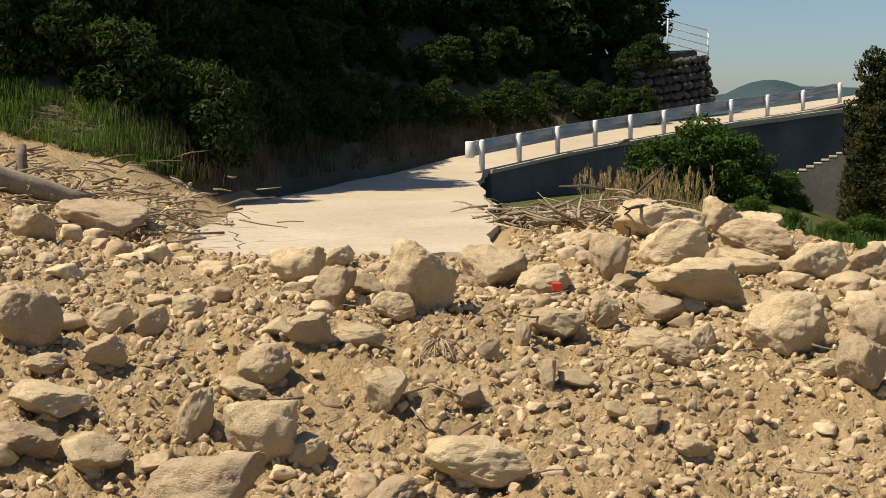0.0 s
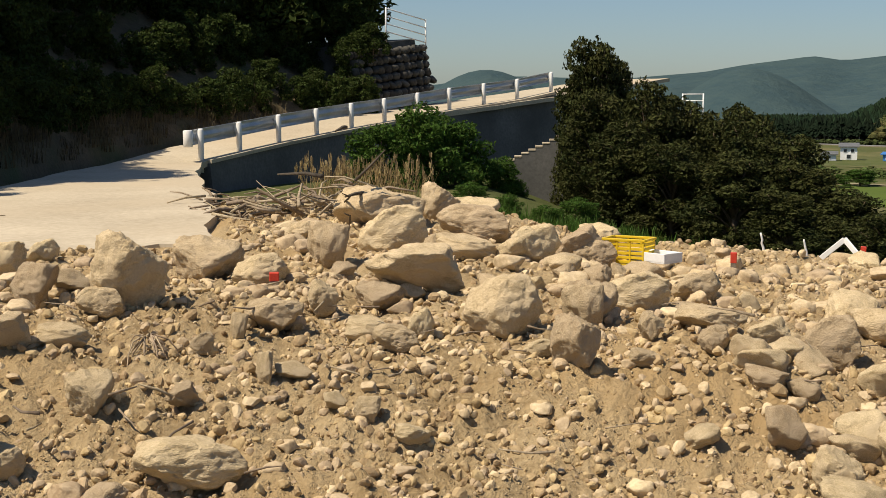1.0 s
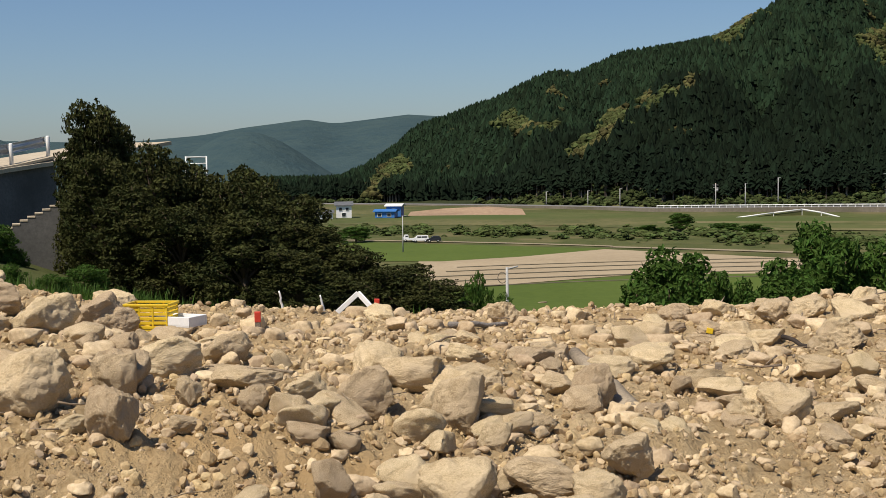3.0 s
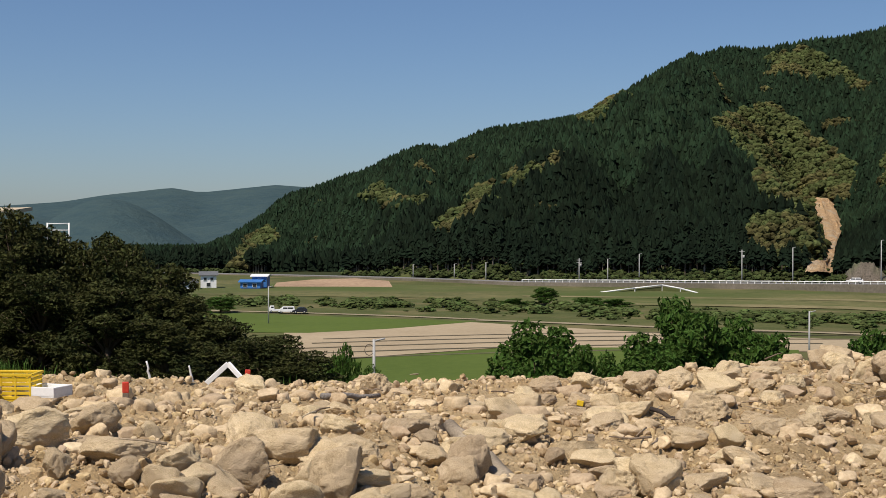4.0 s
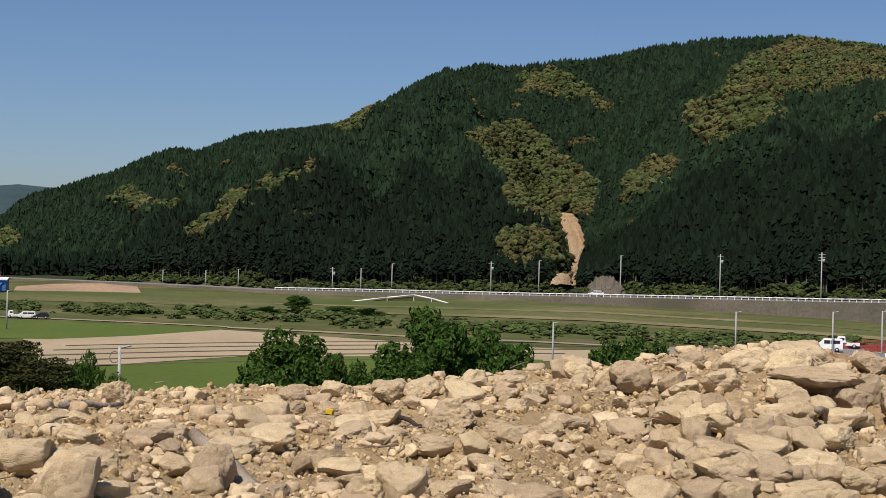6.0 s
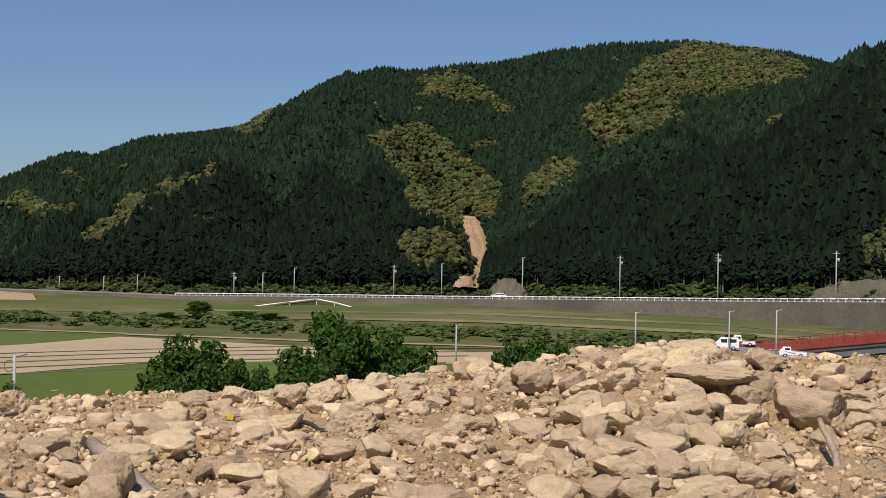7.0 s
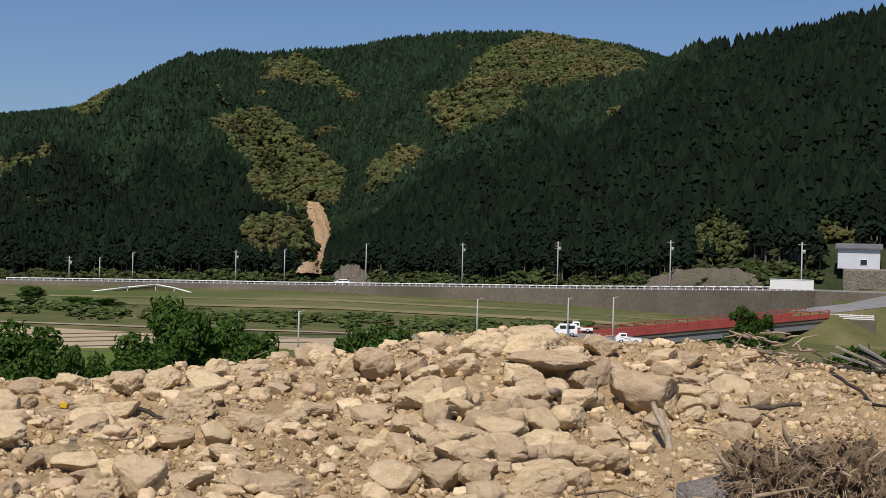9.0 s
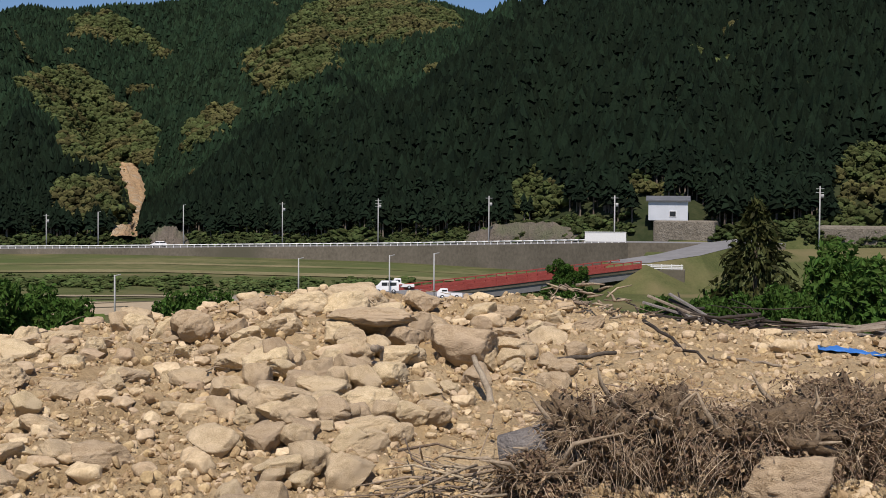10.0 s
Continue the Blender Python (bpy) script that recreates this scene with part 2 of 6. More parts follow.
SKY_EL = (-2, -2, -1.6, -.6, .4, 1.6, 2.7, 3.55, 4.0, 3.85, 4.65, 5.08, 5.25, 6.2, 6.95, 7.75, 8.38, 8.13, 8.45, 8.72, 9.1, 9.28, 9.4, 9.13, 8.85, 8.27, 7.0, 6.0)
RID_AZ = (57.2, 57.6, 58.36, 59.6, 61.6, 63.4, 65.4, 67.9, 70.8, 72.7, 73.8, 77, 81.7, 88, 100)
RID_EL = (-1.6, -.3, .9, 2.05, 3.35, 4.35, 5.05, 5.55, 6.75, 8.27, 9.0, 9.45, 10.5, 11.5, 12.5)


def ease(v):
    v = min(1, max(0, v))
    return v * v * (3 - 2 * v)


def land(az, r):
    """Height of the ground, from the terrace of debris down to the valley floor and up the wooded mountains."""
    # terrace
    drop = min(1, max(0, (az - 14) / 16)) if az > 0 else 0
    if az > 110:
        drop = max(0, 1 - (az - 110) / 20)
    out = min(1, max(0, (r - 17) / 62))
    out = out * out * (3 - 2 * out)
    terrace = -0.35 if az > -6 else -0.35 + min(1, (-6 - az) / 12) * 0
    near = terrace * (1 - drop) + (-1.2) * drop
    if r < 15:
        near = -0.25
    floor = near + (-13.0 - near) * out * max(drop, min(1, max(0, (r - 70) / 60)))
    if r < 200:
        return floor
    rr, rz = curve_of(ROAD_AZ, ROAD_D, az), curve_of(ROAD_AZ, ROAD_Z, az)
    if az < 5 or az > 110:
        return floor
    k = min(1, max(0, (r - rr - 8) / 4))
    z = floor + (rz - 0.4 - floor) * k
    foot = rr + 12
    crest = 880.0
    if az < 36:
        foot = max(foot, curve_of((5, 28, 36), (560, 540, 480), az))
    rug = noise.fractal(Vector((az * 0.35, r * 0.006, 3.1)), 0.9, 2.1, 4)
    tall = 1.7 + crest * math.tan(radians(curve_of(SKY_AZ, SKY_EL, az))) - 5
    if 900 < r and az < 48:
        far = 1.7 + 2300 * math.tan(radians(curve_of(FAR_AZ, FAR_EL, az)))
        u = (r - 1300) / 1000
        z = max(z, -20 + (far + 20) * u + rug * 40 * u * (1 - u) if u < 1 else far - (u - 1) * far)
        z = max(z, -20 + 55 * math.sin(min(1, max(0, (r - 1000) / 500)) * 3.14) * (0.5 + 0.5 * math.sin(az * 0.55)))
    if r > foot:
        u = (r - foot) / (crest - foot)
        if u < 1:
            fold = noise.fractal(Vector((az * 0.30 + u * 1.5, u * 0.8, 8.4)), 0.9, 2.1, 3)
            h = rz + (tall - rz) * (u ** 0.95) + (rug * 30 + fold * 38) * u * (1 - u) * 2.0
            # gully beside the long spur, and a lower spur to its north
            h -= 30 * math.sin(math.pi * u) ** 0.7 * ease((az - (56.6 - 7.2 * u)) / 1.5) * (1 - ease((az - 60) / 6))
            h += 16 * math.sin(math.pi * u) * ease((az - (39.3 + 13 * u)) / 1.4) * (1 - ease((az - (43 + 13 * u)) / 4))
        else:
            h = tall - (u - 1) * (tall + 20) * 0.8
        z = max(z, min(h, r * math.tan(radians(curve_of(SKY_AZ, SKY_EL, az))) - 4))
    if az > 57.2:
        c2 = 560.0
        f2 = rr + 10
        t2 = 1.7 + c2 * math.tan(radians(curve_of(RID_AZ, RID_EL, az))) - 7
        u = (r - f2) / (c2 - f2)
        if u > 0:
            h = rz + (t2 - rz) * u + rug * 22 * u * (1 - u) * 2 if u < 1 else t2 - (u - 1) * (t2 + 20) * 0.7
            z = max(z, h)
    return z


# one sheet of ground from the feet to the horizon
azs = [k * 0.5 for k in range(-60, 221)] + [110 + k * 5 for k in range(1, 44)]
rs = [3.0]
while rs[-1] < 4200:
    rs.append(rs[-1] * (1.05 if rs[-1] < 250 else 1.025))
gv = [(*at(a, r), land(a, r)) for r in rs for a in azs]
na = len(azs)
gf = [(i * na + k, i * na + (k + 1) % na, (i + 1) * na + (k + 1) % na, (i + 1) * na + k) for i in range(len(rs) - 1) for k in range(na)]
gv.append((0, 0, -0.25))
gf += [((k + 1) % na, k, len(gv) - 1) for k in range(na)]
GZ = np.array([p[2] for p in gv[:-1]]).reshape(len(rs), na)[:, :281]
LRS = np.log(np.array(rs))


def land_many(a, r):
    """Ground heights read off the sheet for arrays of bearings and distances."""
    i = np.clip(np.searchsorted(LRS, np.log(r)) - 1, 0, len(rs) - 2)
    w = (np.log(r) - LRS[i]) / (LRS[i + 1] - LRS[i])
    k = np.clip(((a + 30) / 0.5).astype(int), 0, 279)
    u = (a + 30) / 0.5 - k
    return (GZ[i, k] * (1 - w) + GZ[i + 1, k] * w) * (1 - u) + (GZ[i, k + 1] * (1 - w) + GZ[i + 1, k + 1] * w) * u


ground_me = mesh_from("ground", gv, gf, M_GRASS)
ground_me.materials.append(M_FLOORWOOD)
ground_me.materials.append(M_SOIL)
ground_me.materials.append(M_HAZEWOOD)
for p in ground_me.polygons:
    c = p.center
    r, a = math.hypot(c.x, c.y), math.degrees(math.atan2(c.x, c.y))
    if r < 17:
        p.material_index = 2
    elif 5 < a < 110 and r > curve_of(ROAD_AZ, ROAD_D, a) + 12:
        # ridges past 900 m take the woodland colour with haze in it
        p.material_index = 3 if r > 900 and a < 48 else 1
thing("ground", ground_me, "grassy valley floor rising into wooded mountain slopes", "ground", kind="structure")

# the bank of debris
maz = np.arange(-30, 100.01, 0.2)
md = 3.9 * 1.0118 ** np.arange(0, 141)
AZ, DD = np.meshgrid(maz, md)
ZZ = mound(AZ, DD)
mv = []
for a, d, z in zip(AZ.ravel(), DD.ravel(), ZZ.ravel()):
    x, y = at(a, d)
    z += crumble(x, y, z)
    if y > 11.3:
        xl, xr = np.interp(y, (11.6, 13.3, 18, 24), (-2.6, -2.75, -2.9, -2.05)), np.interp(y, (11.8, 15, 19), (0.45, 0.62, 0.70))
        edge = max(xl - x, x - xr)
        z = min(z, 0.46 - min(1, (y - 11.3) * 1.5) * 0.16 + max(0, edge) * 0.55) if edge < 3 else z
    mv.append((x, y, z))
nm = len(maz)
mf = [(i * nm + k, i * nm + k + 1, (i + 1) * nm + k + 1, (i + 1) * nm + k) for i in range(len(md) - 1) for k in range(nm - 1)]
thing("debris_bank", mesh_from("debris_bank", mv, mf, M_SOIL), "bank of sandy tan soil and washed-down debris", "debris bank", kind="structure")


# ---- stones ----
def rock_arrays(seed, sub, cuts=9, rough=0.05, soft=0.82):
    """A worn block about one unit across: a ball flattened by planes, its edges rounded and chipped."""
    rng = random.Random(seed)
    bm = bmesh.new()
    bmesh.ops.create_icosphere(bm, subdivisions=sub, radius=1.0)
    planes = []
    for _ in range(cuts):
        n = Vector((rng.gauss(0, 1), rng.gauss(0, 1), rng.gauss(0, 1))).normalized()
        planes.append((n, rng.uniform(0.46, 0.80)))
    planes.append((Vector((rng.gauss(0, .2), rng.gauss(0, .2), 1)).normalized(), rng.uniform(0.5, 0.75)))
    off = Vector((rng.uniform(0, 90), rng.uniform(0, 90), 0))
    for v in bm.verts:
        p = v.co.copy()
        if sub > 2:
            p *= 1 + 0.12 * noise.fractal(p * 1.1 + off, 1.0, 2, 2)
        for n, d in planes:
            e = p.dot(n) - d
            if e > 0:
                p -= n * e * soft
        p += v.co * (rough * 1.5 * noise.fractal(p * 2.2 + off, 0.9, 2, 3) + (rough * 0.8 * noise.fractal(p * 8 + off, 0.7, 2, 4) if sub > 2 else 0))
        v.co = p
    lo = [min(v.co[k] for v in bm.verts) for k in range(3)]
    hi = [max(v.co[k] for v in bm.verts) for k in range(3)]
    vs = [tuple((v.co[k] - (lo[k] + hi[k]) / 2) / (hi[k] - lo[k]) for k in range(3)) for v in bm.verts]
    bm.verts.index_update()
    fs = [tuple(v.index for v in q.verts) for q in bm.faces]
    bm.free()
    return vs, fs


BIG = [mesh_from("boulder", *rock_arrays(s, 5 if s < 12 else 4, 10, 0.055, 0.87), M_STONE) for s in range(1, 13)]
MID = [mesh_from("stone", *rock_arrays(40 + s, 4, 12, 0.06, 0.9), M_STONE) for s in range(10)]

MID_DARK = [mesh_from("wall_stone", *rock_arrays(60 + s, 2, 6, 0.03), M_DARKSTONE) for s in range(6)]
ROCKS_A = [(-17.89, 11.14, 0.37, 0.3), (-14.83, 12.48, 0.89, 0.39), (-18.39, 7, 0.34, 0.31), (-13.02, 7.04, 0.17, 0.17), (-11.4, 7.46, 0.18, 0.15), (-15.12, 6.64, 0.23, 0.17), (-17.5, 6.66, 0.21, 0.1), (-17.45, 6.12, 0.38, 0.16), (-14.71, 7.16, 0.24, 0.14), (-6.61, 9.12, 0.4, 0.26), (-4.97, 7.94, 0.26, 0.25), (-3.49, 8.2, 0.25, 0.16), (-1, 7.52, 0.43, 0.45), (2.21, 8.92, 0.46, 0.3), (-2.16, 7.48, 0.27, 0.18), (-4.75, 10.28, 0.27, 0.18), (-3.71, 6.88, 0.27, 0.12), (-6.14, 6.78, 0.27, 0.2), (-8.07, 6.42, 0.28, 0.2), (-9.09, 6.28, 0.24, 0.11), (-11.13, 5.96, 0.16, 0.24), (-8.25, 5.74, 0.33, 0.29)]
ROCKS_B = [(-11.09, 5.1, 0.54, 0.28), (-15.61, 5.62, 0.27, 0.17), (-18.45, 5.74, 0.28, 0.15), (-2.57, 6.12, 0.22, 0.2), (1.41, 5.5, 0.45, 0.2), (-2.45, 5.34, 0.28, 0.12), (-6.2, 5.74, 0.18, 0.15), (1.19, 6.14, 0.16, 0.12), (4.51, 8.42, 0.37, 0.22), (5.16, 7.2, 0.34, 0.19), (2.09, 6.78, 0.12, 0.11), (3.63, 7.04, 0.09, 0.16), (4.8, 6.36, 0.09, 0.16), (6.08, 6.4, 0.18, 0.09), (7.32, 7.56, 0.18, 0.2), (9.7, 7.82, 0.28, 0.16), (10.49, 6.76, 0.23, 0.14), (11.6, 7.02, 0.16, 0.19), (9.35, 7.04, 0.25, 0.14), (11.32, 8.18, 0.65, 0.34), (15.26, 7.02, 0.44, 0.34), (9.64, 12.72, 0.9, 0.5)]
ROCKS_C = [(10.28, 10.8, 0.58, 0.39), (7.42, 9.78, 0.3, 0.35), (6.27, 12.1, 0.3, 0.16), (6.12, 15.5, 0.33, 0.24), (12.35, 13.44, 0.42, 0.49), (14.03, 15.5, 0.58, 0.28), (13.94, 11.84, 0.68, 0.34), (16.36, 10.26, 0.5, 0.34), (13.61, 10.2, 0.5, 0.19), (18.58, 11.06, 0.44, 0.34), (12.14, 10.58, 0.19, 0.19), (18.52, 6.48, 0.24, 0.29), (16.84, 6.76, 0.17, 0.08), (18.78, 7.38, 0.23, 0.26), (9.29, 6.04, 0.13, 0.11), (7.89, 6.12, 0.11, 0.08), (11.33, 5.86, 0.17, 0.09), (19.18, 7.46, 0.31, 0.27), (19.08, 11.06, 0.39, 0.26), (23.68, 8.7, 0.31, 0.21), (19.47, 15.5, 0.52, 0.38), (26.77, 7.08, 0.25, 0.19)]
ROCKS_D = [(24.46, 6.9, 0.17, 0.14), (21.75, 7, 0.14, 0.17), (29.33, 7.16, 0.32, 0.27), (31.47, 7.82, 0.38, 0.21), (33.38, 6.98, 0.31, 0.28), (27.56, 6.08, 0.19, 0.2), (29.77, 5.72, 0.22, 0.22), (33.06, 5.98, 0.35, 0.27), (36.77, 6.24, 0.36, 0.18), (37.79, 5.86, 0.34, 0.16), (39.23, 6, 0.24, 0.19), (40.61, 6.46, 0.26, 0.23), (39.45, 7.88, 0.28, 0.28), (24.33, 7.4, 0.39, 0.15), (20.98, 8.2, 0.44, 0.25), (26.65, 6.6, 0.22, 0.1), (34.89, 6.72, 0.18, 0.15), (41.49, 10.28, 0.32, 0.21), (21.49, 6.66, 0.15, 0.09), (47.55, 7.82, 0.31, 0.24), (56.21, 13.3, 0.32, 0.24), (58.58, 12.06, 0.32, 0.25)]
ROCKS_E = [(57.46, 12.44, 0.22, 0.19), (51.54, 12.44, 0.39, 0.17), (43.68, 12.82, 0.34, 0.2), (45.57, 12.96, 0.32, 0.2), (60.46, 10.5, 0.33, 0.2), (60.73, 9.34, 0.21, 0.25), (63.39, 9.5, 0.27, 0.19), (61.81, 10.02, 0.24, 0.24), (61.84, 8.7, 0.42, 0.19), (63.52, 8.94, 0.36, 0.16), (65.14, 10.68, 0.28, 0.2), (63.21, 12.38, 0.55, 0.3), (65.69, 12.78, 0.62, 0.34), (66.42, 11.32, 0.68, 0.31), (62.26, 11.28, 0.3, 0.21), (47.73, 13.14, 0.29, 0.17), (49.26, 12.48, 0.33, 0.19), (42.44, 10.54, 0.28, 0.2), (47.24, 10.8, 0.34, 0.14), (51.08, 9.18, 0.2, 0.18), (55.62, 10.16, 0.27, 0.14), (56.11, 13.66, 0.33, 0.25)]
ROCKS_F = [(58.39, 12.28, 0.38, 0.28), (57.26, 12.44, 0.25, 0.25), (61.16, 12.78, 0.28, 0.2), (61.95, 11.26, 0.27, 0.22), (65.11, 12.42, 0.5, 0.36), (68.65, 13.38, 0.37, 0.25), (68.18, 11.46, 0.28, 0.26), (70.1, 10.68, 0.55, 0.34), (72.29, 13.06, 0.32, 0.17), (65.58, 9.28, 0.23, 0.21), (68.4, 8.48, 0.24, 0.18), (60.8, 7.9, 0.26, 0.18), (62.07, 7.9, 0.19, 0.16), (65.37, 8.06, 0.39, 0.15), (67.83, 10.38, 0.23, 0.14), (73.54, 12.28, 0.25, 0.17), (74.57, 10.5, 0.26, 0.14), (55.42, 10.2, 0.32, 0.14), (53.69, 9.68, 0.21, 0.13), (47.2, 7.94, 0.39, 0.21), (83.3, 6.52, 0.45, 0.26), (55.62, 13.34, 0.3, 0.27)]
ROCKS_G = [(67.39, 8.44, 0.22, 0.16), (66.1, 11.54, 0.2, 0.15), (71.19, 12.38, 0.22, 0.19), (72.23, 10.38, 0.23, 0.12), (75.28, 11.3, 0.2, 0.15), (74.5, 13.1, 0.2, 0.16)]
ROCK_ROWS = ROCKS_A + ROCKS_B + ROCKS_C + ROCKS_D + ROCKS_E + ROCKS_F + ROCKS_G


def set_rock(name, me, az, d, w, h, deep, sink, label, cat, grp, lean=0.0, spin=0.0):
    x, y = at(az, d)
    z = mound_xy(x, y)
    z += heave(x, y, z)
    ob = thing(name, me, label, cat, grp)
    ob.matrix_basis = Matrix.Translation((x, y, z + h * (0.5 - sink))) @ pose(0, 0, 0, 0, lean, -az + spin) @ Matrix.Diagonal((w, deep, h, 1))
    return ob


rng = random.Random(5)
for i, (a, d, w, h) in enumerate(ROCK_ROWS):
    big = w > 0.36
    deep = max(w, h) * rng.uniform(0.75, 1.0)
    dd = d + deep * 0.35
    label = "large pale tan granite boulder in the debris" if big else "rough tan granite stone half sunk in soil"
    set_rock("boulder" if big else "stone", BIG[i % len(BIG)], a, dd, w * 1.06, h * 1.12, deep, 0.1 if d < 12.3 else 0.28, label, "boulder" if big else "stone", "boulders in the debris" if big else "stones in the debris", rng.uniform(-9, 9), rng.uniform(-20, 20))

# stones heaped against one another on the steeper part of the bank
for i in range(95):
    a, d = (rng.gauss(62.5, 2.6), rng.gauss(8.9, 1.1)) if i < 60 else (rng.gauss(33, 4.5), rng.gauss(6.6, 0.6)) if i < 80 else (rng.gauss(17, 4), rng.gauss(9.6, 1.0))
    s = rng.uniform(0.13, 0.27)
    set_rock("stone", MID[i % len(MID)], a, max(5.6, d), s * rng.uniform(0.9, 1.45), s * rng.uniform(0.6, 0.9), s * rng.uniform(0.8, 1.2), 0.16, "tan granite stone heaped against other stones", "stone", "stones in the debris", rng.uniform(-25, 25), rng.uniform(0, 360))

for i in range(125):
    a, d = rng.uniform(30, 76), rng.uniform(7.2, 13.2)
    if a > 68 and d < 9.5:
        continue
    s = rng.uniform(0.16, 0.30) * (0.75 + d / 30)
    big = s > 0.27
    set_rock("boulder" if big else "stone", BIG[i % len(BIG)], a, d, s * rng.uniform(1.0, 1.5), s * rng.uniform(0.55, 0.9), s * rng.uniform(0.8, 1.2), 0.3, "tan granite boulder sunk in the gravel" if big else "rough tan granite stone half sunk in soil", "boulder" if big else "stone", "boulders in the debris" if big else "stones in the debris", rng.uniform(-22, 22), rng.uniform(0, 360))
# a broad slab bridging two stones, hollow beneath
for a, w, h, sink in ((64.75, .30, .27, .15), (67.55, .34, .27, .15), (66.1, .80, .17, -1.0)):
    set_rock("boulder", BIG[int(a) % 12], a, 11.0, w, h, .42, sink, "broad granite slab lying across two stones" if w > .5 else "granite boulder under a broad slab", "boulder", "boulders in the debris", 3, 0)

# loose stones lying between the boulders
LOOSE = []
for i in range(1900):
    a = rng.uniform(-22, 93)
    d = 5.2 * (15.5 / 5.2) ** (rng.random() ** 0.85)
    if -11 < a < 3 and d > 10.5:
        continue
    s = 0.04 + 0.13 * rng.random() ** 2.6
    s *= 1.0 + 0.4 * (d > 9)
    if a > 66 and d < 12 or -3 < a < 28 and d < 7.2:
        s *= 0.6
    w, h, deep, lean, spin = s * rng.uniform(0.9, 1.5), s * rng.uniform(0.5, 0.9), s * rng.uniform(0.8, 1.2), rng.uniform(-25, 25), rng.uniform(0, 360)
    if i < 55:
        set_rock("stone", MID[i % len(MID)], a, d, w, h, deep, 0.22, "small weathered granite stone lying on sandy soil", "stone", "stones in the debris", lean, spin)
    else:
        x, y = at(a, d)
        z = mound_xy(x, y)
        LOOSE.append((x, y, z + heave(x, y, z) + h * 0.25, w, deep, h, spin))
LMID = [rock_arrays(140 + s, 3, 13, 0.07, 0.93) for s in range(8)]
LOOSE = np.array(LOOSE)
nprng = np.random.default_rng(3)
thing("loose_stones", strew("loose_stones", LMID, np.arange(len(LOOSE)) % 8, LOOSE[:, :3], LOOSE[:, 3:6], yaw(np.radians(LOOSE[:, 6])), M_RUBBLE, True), "scattered fist-sized tan stones", "stones", kind="stuff")

# gravel and clods too small to count, thicker in some drifts than in others
LOW = [rock_arrays(80 + s, 1 if s < 5 else 2, 6, 0.03) for s in range(8)]
NG = 95000
ga, gd = nprng.uniform(-29, 99, NG), 4.6 * (16.5 / 4.6) ** nprng.random(NG)
keep = ~((ga > -11) & (ga < 3) & (gd > 11.2))
ga, gd = ga[keep], gd[keep]
gx, gy, gz = gd * np.sin(np.radians(ga)), gd * np.cos(np.radians(ga)), mound(ga, gd)
drift = np.array([noise.noise(Vector((x * 0.9, y * 0.9, 7.0))) for x, y in zip(gx, gy)])
keep = (drift > -0.2) | (nprng.random(len(ga)) < 0.55)
gx, gy, gz, gd = gx[keep], gy[keep], gz[keep], gd[keep]
gz = gz + np.array([crumble(x, y, z) for x, y, z in zip(gx, gy, gz)])
gs = (0.006 + 0.034 * nprng.random(len(gx)) ** 4.0) * (gd / 7.0) ** 0.4
gp = np.c_[gx, gy, gz + gs * 0.1]
gsz = gs[:, None] * nprng.uniform(1.0, 2.4, (len(gs), 3))
gk = np.where(gs < 0.02, nprng.integers(0, 5, len(gs)), nprng.integers(5, 8, len(gs)))
gt = tumble(nprng, len(gs))
M_CLOD = mat("dark_soil_clods", (0.27, 0.185, 0.09), (0.56, 0.42, 0.235), 3, 30, bump=0.6, island=0.2)
clod = np.arange(len(gs)) % 5 < 3
thing("soil_clods", strew("soil_clods", LOW, gk[clod], gp[clod], gsz[clod], gt[clod], M_CLOD), "crumbly clods of golden brown soil", "soil", kind="stuff")
thing("rubble", strew("rubble", LOW, gk[~clod], gp[~clod], gsz[~clod], gt[~clod], M_RUBBLE), "loose tan gravel and small broken stones", "rubble", kind="stuff")


# ---- concrete lane with its guard rail and retaining wall ----
LANE_L = [(-2.6, 11.6), (-2.75, 13.3), (-2.9, 18), (-2.05, 24.3), (-1.1, 29.2), (0.2, 33.0), (2.6, 36.8), (5.6, 40.8), (9.3, 45.2), (13.0, 48.5), (18, 52)]
LANE_R = [(0.45, 11.8), (0.62, 15.0), (0.70, 19), (0.74, 25.0), (0.92, 29.6), (2.3, 32.7), (4.9, 36.3), (8.0, 39.7), (11.6, 42.8), (15.2, 45.4), (20, 48.6)]
LANE_Z = [0.40, 0.41, 0.41, 0.40, 0.38, 0.60, 0.96, 1.30, 1.68, 2.08, 2.7]


def along(line, u):
    i = min(int(u), len(line) - 2)
    w = u - i
    return tuple(p + (q - p) * w for p, q in zip(line[i], line[i + 1]))


def ragged(k):
    return 0.28 * noise.fractal(Vector((k * 0.9, 2.0, 0.5)), 1, 2, 3)


lv, lf = [], []
NU, NV = 80, 14
for i in range(NU + 1):
    u = i / NU * (len(LANE_L) - 1)
    (xl, yl), (xr, yr) = along(LANE_L, u), along(LANE_R, u)
    z = float(np.interp(u, range(len(LANE_Z)), LANE_Z))
    for k in range(NV + 1):
        w = k / NV
        x, y = xl + (xr - xl) * w, yl + (yr - yl) * w
        if i == 0:
            y += ragged(k * 0.7) * 1.4
        if k in (0, NV):
            x += ragged(u * 3 + k) * (0.5 if u < 3.5 else 0)
        lv.append((x, y, z + 0.02 * noise.noise(Vector((x, y, 0)))))
for i in range(NU):
    for k in range(NV):
        a = i * (NV + 1) + k
        lf.append((a, a + 1, a + NV + 2, a + NV + 1))
lane_me = mesh_from("lane", lv, lf, M_CONCRETE, False)
lane = thing("road", lane_me, "pale dusty concrete lane broken off by the debris", "road", kind="structure")
sol = lane.modifiers.new("thick", 'SOLIDIFY')
